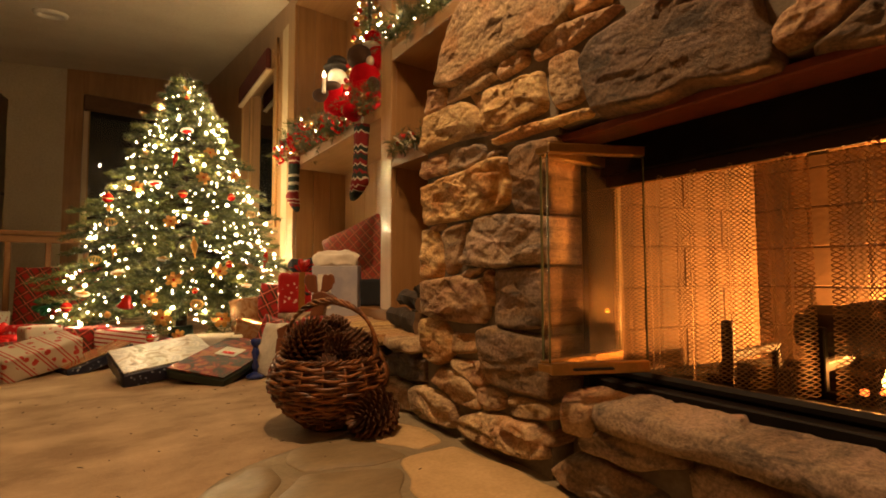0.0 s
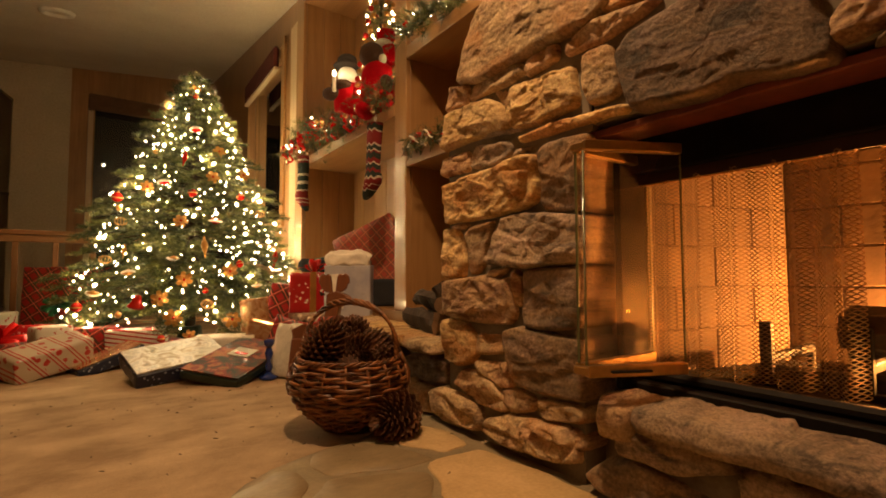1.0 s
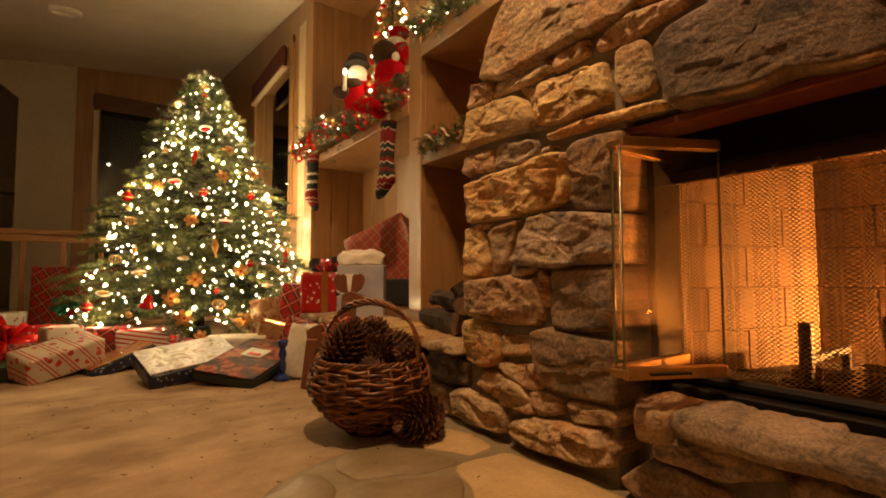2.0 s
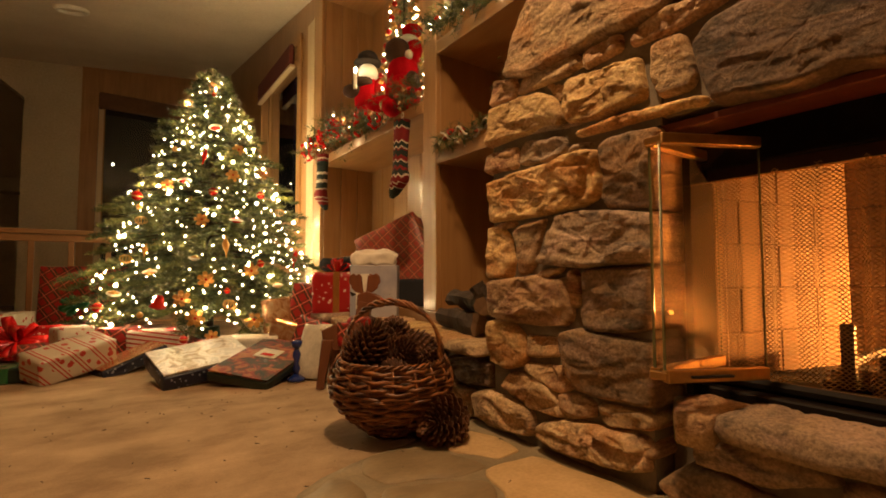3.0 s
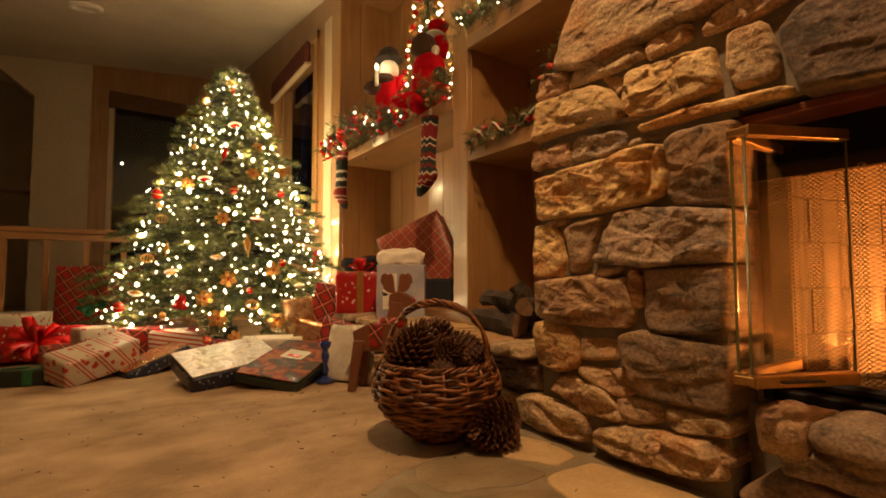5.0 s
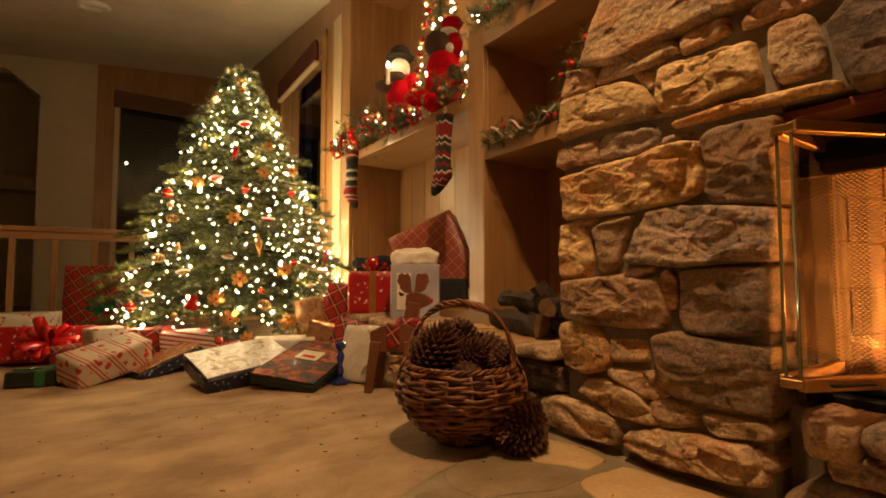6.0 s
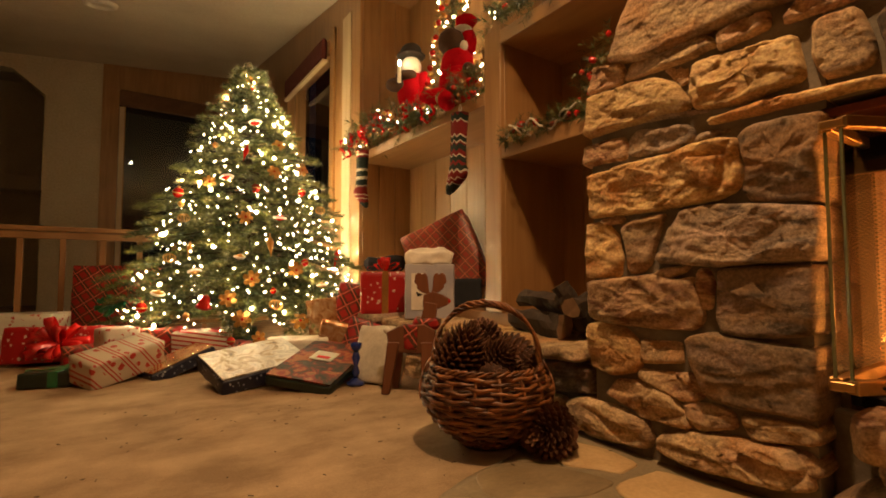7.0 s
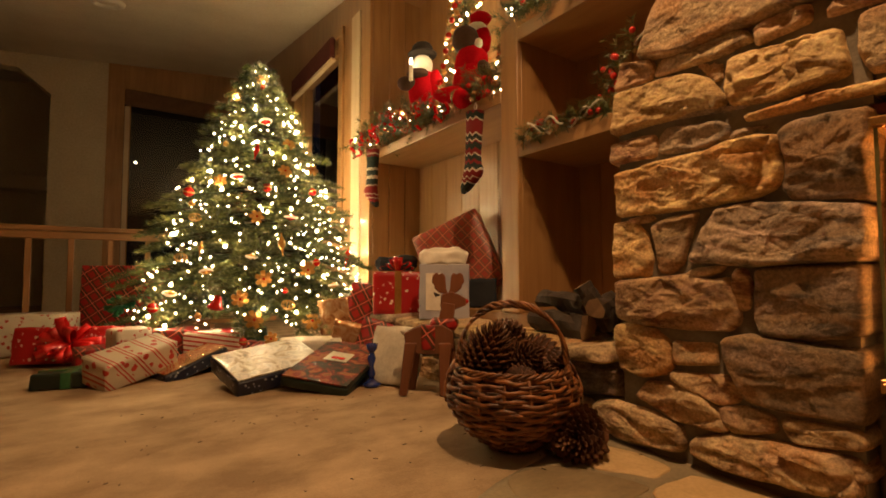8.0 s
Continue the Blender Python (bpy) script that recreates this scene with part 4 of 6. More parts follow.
ornament("bow", (0.599, 3.350, 0.248), 0.86, GOLD, -18)
ornament("bow", (0.597, 3.439, 0.560), 0.78, GOLD, 18)
ornament("bow", (0.326, 3.423, 0.505), 0.78, GOLD, 12)
ornament("bow", (0.579, 3.823, 1.448), 0.70, GOLD, -12)
ornament("bow", (0.522, 3.710, 1.234), 0.70, GOLD, -12)
ornament("bow", (0.314, 3.570, 0.894), 0.70, GOLD, -18)
ornament("bow", (0.750, 3.830, 1.293), 0.70, GOLD, -18)
ornament("bow", (0.440, 4.071, 1.974), 0.62, GOLD, -12)
ornament("ball", (0.439, 4.026, 1.895), 0.47, REDGLOSS, 0)
ornament("ring", (0.454, 3.363, 0.349), 0.86, GOLD, 18)
ornament("ring", (0.855, 3.739, 0.994), 0.78, GOLD, 6)
ornament("ring", (-0.085, 3.693, 0.633), 0.78, GOLD, 12)
ornament("ring", (-0.010, 3.748, 0.883), 0.78, GOLD, -6)
ornament("ring", (0.278, 4.081, 1.806), 0.70, GOLD, -18)
ornament("ball", (-0.219, 3.708, 0.340), 0.78, REDGLOSS, 6)
ornament("ball", (-0.180, 3.600, 0.172), 0.62, REDGLOSS, 12)
ornament("ball", (0.444, 3.391, 0.433), 0.47, REDGLOSS, -12)
ornament("ball", (0.661, 3.469, 0.607), 0.62, REDGLOSS, -18)
ornament("saucer", (0.035, 3.560, 0.552), 0.70, GOLD, -12)
ornament("saucer", (-0.141, 3.647, 0.422), 0.70, GOLD, 18)
ornament("ball", (-0.020, 3.819, 0.979), 0.47, GOLD, 6)
ornament("ball", (0.180, 3.893, 1.405), 0.47, GOLD, -12)
ornament("drop", (0.011, 3.630, 0.687), 0.55, GOLD, 12)
ornament("bow", (0.131, 3.765, 1.130), 0.62, GOLD, 12)
ornament("bow", (0.351, 3.331, 0.160), 0.62, GOLD, 6)
ornament("ball", (0.205, 3.364, 0.152), 0.62, REDGLOSS, 0)
ornament("ball", (-0.011, 3.496, 0.296), 0.47, GOLD, -18)
ornament("saucer", (0.774, 3.460, 0.461), 0.62, GOLD, -6)

# ---- wicker basket ----
def profile(h):
    """Radius of the basket at a height from 0 to 1."""
    return 0.075 + 0.128 * math.sin(min(1, h / 0.70) * math.pi / 2) ** 0.9 - (0.030 * ((h - 0.70) / 0.30) ** 1.6 if h > 0.70 else 0)


def basket(x, y, turn):
    b = thing("wicker_basket", pose(x, y, 0, 0, 0, turn), "round brown wicker basket with an arched handle, full of pine cones", "basket")
    H, stakes, rows = 0.240, 17, 19
    part("bottom", turned([(0.075, 0.002), (0.082, 0.010), (0.06, 0.014)], 24), WICKER, b)
    # Added dark inner shell in cone brown: shade inside the basket put into colour.
    part("shade_shell", turned([(0.07, 0.012), (profile(0.3) - 0.016, 0.3 * H), (profile(0.6) - 0.016, 0.6 * H), (profile(0.8) - 0.016, 0.8 * H), (0.02, 0.75 * H)], 24), CONE, b, "dark inner shell put in for the shade inside the basket", smooth=True)
    weave, rr = [], random.Random(7)
    for r in range(rows):
        h = (r + 0.5) / rows
        shift, tone = rr.uniform(-0.25, 0.25), rr.uniform(0, 9)
        for part_k in range(4):
            pts = []
            a0 = part_k * 1.5708 + r * 0.9
            for k in range(46):
                a = a0 + 1.75 * k / 45
                off = 0.0068 * math.sin(a * stakes / 2 + (math.pi if r % 2 else 0))
                end = 0.006 * (max(0, 1 - k / 4) + max(0, (k - 41) / 4))
                wob = 0.0055 * noise.noise((math.cos(a) * 2.2, math.sin(a) * 2.2, r * 1.7 + tone)) + 0.002 * math.sin(a * stakes + r * 2.1)
                rad = profile(h) + off - end
                pts.append((rad * math.cos(a), rad * math.sin(a), 0.008 + h * (H - 0.012) + wob))
            weave.append(tube(pts, 0.0064 * rr.uniform(0.82, 1.12), 6))
    V, F = joined(weave)
    obj("weave", V, F, WICKER, b, smooth=True)
    for s in range(stakes):
        a = 2 * math.pi * (s + 0.25) / stakes
        pts = [(profile(h) * math.cos(a), profile(h) * math.sin(a), 0.004 + h * H) for h in [i / 8 for i in range(9)]]
        V, F = tube(pts, 0.0050, 5)
        obj("stake", V, F, WICKER, b, smooth=True)
    braid = []
    for s in range(3):
        pts = []
        for k in range(160):
            a = 2 * math.pi * k / 160
            w = a * 14 + s * 2.094
            rad = profile(1) + 0.006 * math.cos(w)
            pts.append((rad * math.cos(a), rad * math.sin(a), H + 0.004 + 0.006 * math.sin(w)))
        braid.append(tube(pts, 0.0046, 6, True))
    V, F = joined(braid)
    obj("braided_rim", V, F, WICKER, b, smooth=True)
    twist = []
    for s in range(4):
        pts = []
        for k in range(90):
            t = k / 89
            ang = math.pi * t
            w = t * 34 + s * 1.571
            rr = 0.0095 + 0.004 * noise.noise((t * 9, s * 3, 0))
            r0 = profile(1) - 0.004
            pts.append(((r0 - rr * math.cos(w) * 0.8) * math.cos(ang) + 0.006 * math.sin(7 * t), rr * math.sin(w), H + 0.198 * math.sin(ang) ** 0.9 + rr * math.cos(w)))
        twist.append(tube(pts, 0.0052, 6))
    for sx in (-1, 1):
        for k in range(4):
            pts = [(sx * (profile(1 - 0.45 * i / 8) + 0.007), (k - 1.5) * 0.010 * (1 + i / 5) * (1 if i > 2 else -1), H + 0.02 - 0.12 * i / 8) for i in range(9)]
            twist.append(tube(pts, 0.0042, 5))
    V, F = joined(twist)
    obj("handle", V, F, WICKER, b, "twisted willow handle", smooth=True)
    return b


basket(0.65, 1.63, -38)


def cone_mesh(length, radius, rows, per, seed):
    """A pine cone along z: scales set in spirals round a core, each a small curved wedge with a raised tip."""
    rn = random.Random(seed)
    V, F = [], []
    total = rows * per
    for k in range(total):
        t = (k + 0.5) / total
        ang = k * 2.39996
        z = -length / 2 + length * t
        r = radius * (math.sin(math.pi * min(1, 0.12 + t * 0.88)) ** 0.65) * rn.uniform(0.93, 1.06)
        w = max(0.005, 0.62 * r * 6.283 / (per * 2.2))
        lift = 0.010 + 0.02 * (t - 0.25)
        o, s = Vector((math.cos(ang), math.sin(ang), 0)), Vector((-math.sin(ang), math.cos(ang), 0))
        rings = ((0.25, 0.35, -0.3), (0.70, 0.85, 0.1), (0.97, 1.0, 0.7), (1.13, 0.30, 1.25))
        base = len(V)
        for fr, fw, fz in rings:
            c = o * r * fr + Vector((0, 0, z + lift * fz))
            th = 0.0028
            V += [c - s * w * fw - Vector((0, 0, th)), c + s * w * fw - Vector((0, 0, th)), c + s * w * fw + Vector((0, 0, th)), c - s * w * fw + Vector((0, 0, th))]
        for j in range(3):
            a, b = base + 4 * j, base + 4 * j + 4
            F += [(a + i, a + (i + 1) % 4, b + (i + 1) % 4, b + i) for i in range(4)]
        F.append((base + 12, base + 13, base + 14, base + 15))
    return V, F


def pine_cone(x, y, z, rx, ry, rz, s=1.0, label="open brown pine cone lying on others in the basket"):
    c = thing("pine_cone", pose(x, y, z, rx, ry, rz) @ Matrix.Scale(s, 4), label, "pine cone", "pine cones")
    o = obj("cone_body", CONE_V, CONE_F, [CONE, CONE_TIP], c, "brown woody cone scales", slots=[1 if k % 13 > 8 else 0 for k in range(len(CONE_F))])
    return c


CONE_V, CONE_F = cone_mesh(0.165, 0.072, 16, 12, 3)
pine_cone(0.733, 1.44, 0.068, 78, 0, -58, 1.08, "large open brown pine cone lying on the floor by the basket")
pine_cone(0.575, 1.665, 0.275, 20, 8, 30, 1.06)
pine_cone(0.69, 1.69, 0.305, 60, 10, 140, 0.92)
pine_cone(0.735, 1.60, 0.272, 100, 10, 75, 0.85)
pine_cone(0.665, 1.60, 0.262, 70, 0, 10, 0.80)
pine_cone(0.64, 1.72, 0.25, 60, 0, 200, 0.85)
pine_cone(0.70, 1.57, 0.21, 90, 0, 20, 0.75)
pine_cone(0.62, 1.56, 0.20, 85, 20, 120, 0.75)

# ---- flagstone apron ----
apron = struct(new("flagstone_apron"), "irregular flagstone hearth apron set into the carpet", "floor")


def slab(name, outline, z0, z1, m, parent, wob=0.008, seed=0):
    """A flat piece with a rough rounded outline."""
    n = 48
    pts, L = [], []
    P = [Vector((*p, 0)) for p in outline]
    seg = [(P[i], P[(i + 1) % len(P)]) for i in range(len(P))]
    total = sum((b - a).length for a, b in seg)
    for a, b in seg:
        c = max(2, int(n * (b - a).length / total))
        pts += [a.lerp(b, i / c) for i in range(c)]
    mid = sum(pts, Vector()) / len(pts)
    pts = [(pts[i - 1] + pts[i] * 2 + pts[(i + 1) % len(pts)]) / 4 for i in range(len(pts))]
    pts = [p + Vector((noise.noise(p * 9 + Vector((seed, 0, 0))), noise.noise(p * 9 + Vector((0, seed, 4))), 0)) * wob for p in pts]
    k = len(pts)
    V = [(p.x, p.y, z0) for p in pts] + [(p.x, p.y, z1 - 0.003) for p in pts]
    V += [((p.lerp(mid, 0.03)).x, (p.lerp(mid, 0.03)).y, z1) for p in pts] + [((p.lerp(mid, 0.5)).x, (p.lerp(mid, 0.5)).y, z1 + 0.0015 * noise.noise(p * 8)) for p in pts] + [(mid.x, mid.y, z1)]
    F = [(r * k + i, r * k + (i + 1) % k, (r + 1) * k + (i + 1) % k, (r + 1) * k + i) for r in range(3) for i in range(k)]
    F += [(3 * k + i, 3 * k + (i + 1) % k, 4 * k) for i in range(k)]
    return obj(name, V, F, m, parent, smooth=True)


slab("mortar_bed", [(1.0, 1.62), (0.80, 1.56), (0.62, 1.485), (0.51, 1.475), (0.32, 1.42), (0.17, 1.29), (0.06, 1.05), (0.0, 0.6), (-0.02, 0.0), (0.0, -0.8), (1.0, -0.8)], -0.02, 0.004, paint("sandy_mortar", (0.20, 0.155, 0.09), (0.28, 0.215, 0.13), (9, 9, 9), 0.85, 6.0, 0.5, 0, 120), apron, 0.006)
slab("flagstone", [(0.70, 1.365), (0.76, 1.50), (0.86, 1.47), (0.89, 1.36), (0.875, 1.235), (0.775, 1.225)], 0.0, 0.009, FLAG_A, apron, 0.02, 1)
slab("flagstone", [(0.70, 1.19), (0.88, 1.19), (0.915, 0.84), (0.88, 0.62), (0.66, 0.70), (0.60, 0.98)], 0.0, 0.009, FLAG_A, apron, 0.02, 2)
slab("flagstone", [(0.46, 1.44), (0.60, 1.45), (0.675, 1.36), (0.72, 1.21), (0.62, 1.20), (0.45, 1.27), (0.40, 1.36)], 0.0, 0.008, FLAG_B, apron, 0.02, 3)
slab("flagstone", [(0.42, 1.25), (0.60, 1.17), (0.66, 1.13), (0.57, 0.95), (0.36, 0.98), (0.33, 1.15)], 0.0, 0.009, FLAG_B, apron, 0.02, 4)
slab("flagstone", [(0.19, 1.27), (0.33, 1.38), (0.38, 1.34), (0.38, 1.26), (0.29, 1.12), (0.12, 1.08)], 0.0, 0.008, FLAG_B, apron, 0.02, 5)
slab("flagstone", [(0.10, 1.04), (0.31, 1.08), (0.34, 0.95), (0.30, 0.55), (0.04, 0.58)], 0.0, 0.009, FLAG_A, apron, 0.02, 6)
slab("flagstone", [(0.36, 0.93), (0.57, 0.90), (0.62, 0.66), (0.58, 0.3), (0.34, 0.35)], 0.0, 0.009, FLAG_A, apron, 0.02, 7)
slab("flagstone", [(0.64, 0.64), (0.88, 0.58), (0.89, 0.1), (0.62, 0.1)], 0.0, 0.009, FLAG_B, apron, 0.02, 8)
slab("flagstone", [(0.05, 0.53), (0.30, 0.5), (0.56, 0.25), (0.6, -0.5), (0.03, -0.5)], 0.0, 0.009, FLAG_A, apron, 0.02, 9)

# ---- fire ----
def log(name, a, b, r, seed, label, parent=None, m=BARK, group="logs"):
    a, b = Vector(a), Vector(b)
    t = thing(name, Matrix.Translation(a), label, "log", group) if parent is None else parent
    n, seg = 9, 9 if m is BARK else 12
    d = b - a
    A = d.cross(Vector((0, 0, 1))).normalized()
    B = d.cross(A).normalized()
    V, F, slots = [], [], []
    for k in range(n + 1):
        for s in range(seg):
            an = s / seg * 6.283
            rr = r * (0.95 + 0.6 * noise.noise(Vector((math.cos(an) * 1.6, math.sin(an) * 1.6, k * 0.35 + seed * 9))))
            V.append(tuple(d * (k / n) + (A * math.cos(an) + B * math.sin(an)) * rr))
    for k in range(n):
        F += [(k * seg + s, k * seg + (s + 1) % seg, (k + 1) * seg + (s + 1) % seg, (k + 1) * seg + s) for s in range(seg)]
    F += [tuple(range(seg))[::-1], tuple(range(n * seg, (n + 1) * seg))]
    slots = [0] * (n * seg) + [1, 1]
    obj("log_body", V, F, [m, CUT if m is BARK else m], t, smooth=False, slots=slots)
    return t


CHAR = paint("charred_wood", (0.012, 0.009, 0.008), (0.05, 0.03, 0.02), (18, 18, 18), 0.95, 7.0, 1.0)
log("fire_log", (1.36, 0.42, 0.405), (1.36, -0.15, 0.41), 0.062, 1, "large charred log lying across the andirons", m=CHAR)
log("fire_log", (1.48, 0.50, 0.284), (1.34, 0.05, 0.282), 0.024, 2, "charred log at the bottom of the fire", m=CHAR)
log("fire_log", (1.54, 0.46, 0.30), (1.58, -0.1, 0.30), 0.040, 3, "charred log at the back of the fire", m=CHAR)
log("fire_log", (1.32, 0.60, 0.28), (1.44, 0.42, 0.28), 0.020, 4, "short charred piece of firewood in the ashes", m=CHAR)


def andiron(y):
    a = thing("andiron", pose(1.27, y, 0.262), "black iron andiron with a square upright post", "andiron", "andirons")
    part("post", box(-0.012, 0.012, -0.013, 0.013, 0, 0.155, 0.003), BLACK, a)
    part("bar", box(0.012, 0.30, -0.009, 0.009, 0.055, 0.075, 0.002), BLACK, a)
    part("foot", box(-0.012, 0.012, -0.05, 0.05, 0, 0.018, 0.003), BLACK, a)
    part("rear_leg", box(0.28, 0.30, -0.009, 0.009, 0, 0.055, 0.002), BLACK, a)


andiron(0.555)
andiron(0.37)
fire = thing("fire", pose(1.29, 0.24, 0.300), "low orange flames and glowing embers under the logs", "fire")
rn = random.Random(4)
for k in range(30):
    x, y, h = rn.uniform(-0.02, 0.05), rn.uniform(-0.30, 0.03), rn.uniform(0.012, 0.028) * rn.choice((1, 1, 1.9))
    bm = turned([(0.006, 0), (0.010, h * 0.25), (0.005, h * 0.6), (0.0008, h)], 7)
    for v in bm.verts:
        v.co.x += 0.012 * math.sin(v.co.z * 60 + k)
    part("flame", bm, FLAME, fire, smooth=True, at=pose(x, y, 0))
for k in range(40):
    bm = bmesh.new()
    bmesh.ops.create_icosphere(bm, subdivisions=1, radius=rn.uniform(0.004, 0.010))
    part("ember", bm, EMBER if k % 3 else CHAR, fire, at=pose(rn.uniform(-0.06, 0.10), rn.uniform(-0.3, 0.06), -0.012))

# ---- firewood on the ledge ----
for k, (a, b, r) in enumerate((((1.06, 1.66, 0.335), (1.12, 1.98, 0.34), 0.045), ((1.20, 1.58, 0.335), (1.26, 1.95, 0.34), 0.05), ((1.03, 1.60, 0.40), (1.28, 1.72, 0.42), 0.04), ((1.12, 1.70, 0.415), (1.18, 2.00, 0.425), 0.042), ((1.15, 1.62, 0.33), (1.08, 1.70, 0.49), 0.038))):
    log("firewood_log", a, b, r, k + 20, "split firewood log with dark bark stacked on the ledge", group="firewood")


# ---- wrapping papers ----
def lines(t, v, axis, width, period, turn=0.0):
    """1 on thin lines across an axis of v."""
    m = t.nodes.new("ShaderNodeMapping")
    m.inputs["Rotation"].default_value = (0, radians(turn), 0)
    t.links.new(v, m.inputs["Vector"])
    s = t.nodes.new("ShaderNodeSeparateXYZ")
    t.links.new(m.outputs["Vector"], s.inputs[0])
    return calc(t, "LESS_THAN", calc(t, "PINGPONG", s.outputs[axis], period / 2), width / 2)


def plaid(name, base, dark, line, period=0.07, turn=35, rough=0.45):
    m, t, b = nodes_of(name)
    v = coords(t)
    col = mixed(t, lines(t, v, "X", period * 0.45, period, turn), base, dark)
    col = mixed(t, calc(t, "MULTIPLY", lines(t, v, "Z", period * 0.45, period, turn), 0.6), col, dark)
    for ax in "XZ":
        col = mixed(t, lines(t, v, ax, 0.005, period, turn), col, line)
    t.links.new(col, b.inputs["Base Color"])
    b.inputs["Roughness"].default_value = rough
    n = add(t, "ShaderNodeTexNoise", Scale=14.0, Detail=4.0)
    t.links.new(v, n.inputs["Vector"])
    bump(t, b, n.outputs["Fac"], 0.35, 0.008)
    return m


def dotted(name, base, dot, scale=16.0, size=0.28, rough=0.4, second=None):
    m, t, b = nodes_of(name)
    v = coords(t)
    w = add(t, "ShaderNodeTexVoronoi", Scale=scale)
    t.links.new(v, w.inputs["Vector"])
    star = add(t, "ShaderNodeTexVoronoi", Scale=scale * 5)
    t.links.new(v, star.inputs["Vector"])
    f = calc(t, "LESS_THAN", calc(t, "ADD", w.outputs["Distance"], calc(t, "MULTIPLY", star.outputs["Distance"], 0.25)), size)
    col = base
    if second:
        n = add(t, "ShaderNodeTexNoise", Scale=7.0, Detail=3.0)
        t.links.new(v, n.inputs["Vector"])
        col = ramp(t, n.outputs["Fac"], [(0.42, base), (0.56, second)])
    col = mixed(t, f, col, dot)
    t.links.new(col, b.inputs["Base Color"])
    b.inputs["Roughness"].default_value = rough
    n2 = add(t, "ShaderNodeTexNoise", Scale=12.0, Detail=4.0)
    t.links.new(v, n2.inputs["Vector"])
    bump(t, b, n2.outputs["Fac"], 0.35, 0.008)
    return m


def striped(name, base, stripe, period=0.03, turn=35, rough=0.45, patch=None):
    m, t, b = nodes_of(name)
    v = coords(t)
    col = mixed(t, lines(t, v, "X", period * 0.4, period, turn), base, stripe)
    if patch:
        k = add(t, "ShaderNodeTexVoronoi", Scale=21.0)
        t.links.new(v, k.inputs["Vector"])
        band = lines(t, v, "X", period * 2.6, period * 5, turn)
        col = mixed(t, band, col, base)
        dot = calc(t, "MULTIPLY", band, calc(t, "LESS_THAN", k.outputs["Distance"], 0.33))
        col = mixed(t, dot, col, patch)
    t.links.new(col, b.inputs["Base Color"])
    b.inputs["Roughness"].default_value = rough
    n2 = add(t, "ShaderNodeTexNoise", Scale=12.0, Detail=4.0)
    t.links.new(v, n2.inputs["Vector"])
    bump(t, b, n2.outputs["Fac"], 0.35, 0.008)
    return m


def picture(name, stops, scale=9.0, rough=0.65):
    """A printed lid: soft patches of colour."""
    m, t, b = nodes_of(name)
    n = add(t, "ShaderNodeTexNoise", Scale=scale, Detail=3.0, Roughness=0.6, Distortion=1.2)
    t.links.new(coords(t), n.inputs["Vector"])
    t.links.new(ramp(t, n.outputs["Fac"], stops), b.inputs["Base Color"])
    b.inputs["Roughness"].default_value, b.inputs["Coat Weight"].default_value = rough, 0.04
    b.inputs["Metallic"].default_value = 0.7 if rough < 0.3 else 0.0
    return m


PLAID_RED = plaid("red_plaid_paper", (0.36, 0.013, 0.013), (0.09, 0.03, 0.015), (0.70, 0.17, 0.11), 0.075)
PLAID_BIG = plaid("red_tan_plaid_paper", (0.30, 0.035, 0.02), (0.16, 0.06, 0.03), (0.52, 0.13, 0.06), 0.058, 20)
SNOW_RED = dotted("red_snowflake_paper", (0.40, 0.008, 0.010), (0.72, 0.55, 0.45), 24, 0.33)
STAR_BLUE = dotted("navy_star_paper", (0.008, 0.012, 0.035), (0.30, 0.33, 0.4), 40, 0.34)
CANDY = striped("candy_stripe_paper", (0.50, 0.43, 0.33), (0.42, 0.03, 0.025), 0.016, 35, 0.3, (0.40, 0.025, 0.02))
WHITE_PRINT = dotted("white_red_print_paper", (0.60, 0.54, 0.44), (0.42, 0.04, 0.03), 26, 0.42)
FLAGGY = striped("red_white_stripe_paper", (0.66, 0.6, 0.52), (0.42, 0.03, 0.03), 0.026, 80)
LID_PALE = picture("winter_print", [(0.32, (0.10, 0.07, 0.045)), (0.42, (0.36, 0.28, 0.18)), (0.5, (0.6, 0.56, 0.5)), (0.58, (0.34, 0.31, 0.28)), (0.7, (0.6, 0.55, 0.47))], 9, 0.32)
LID_RED = picture("holiday_print", [(0.36, (0.012, 0.014, 0.008)), (0.47, (0.06, 0.02, 0.008)), (0.55, (0.22, 0.018, 0.008)), (0.64, (0.34, 0.12, 0.035)), (0.76, (0.05, 0.03, 0.015))], 13, 0.75)
GOLD_FOIL = picture("copper_foil", [(0.3, (0.30, 0.10, 0.04)), (0.5, (0.62, 0.34, 0.16)), (0.7, (0.75, 0.6, 0.42))], 18, 0.2)
BAG = dotted("pale_blue_bag", (0.34, 0.34, 0.42), (0.16, 0.18, 0.30), 30, 0.2, 0.5, (0.44, 0.43, 0.48))
TISSUE = plain("white_tissue", (0.78, 0.72, 0.62), 0.8)
CARD = plain("white_card", (0.58, 0.52, 0.42), 0.6)
BLUE = plain("blue_glass", (0.012, 0.028, 0.17), 0.1, 0.0, 0.9)
REDBOW = plain("red_satin", (0.55, 0.012, 0.012), 0.25, 0.0, 0.5)
DARKGREEN = plain("dark_green_card", (0.008, 0.018, 0.011), 0.45)
NAVY = plain("navy_cloth", (0.014, 0.016, 0.022), 0.85)


def crumple(bm, amp, scale=12, cuts=5):
    bmesh.ops.subdivide_edges(bm, edges=bm.edges, cuts=cuts, use_grid_fill=True)
    for v in bm.verts:
        v.co += noise.noise_vector(v.co * scale) * amp
    return bm


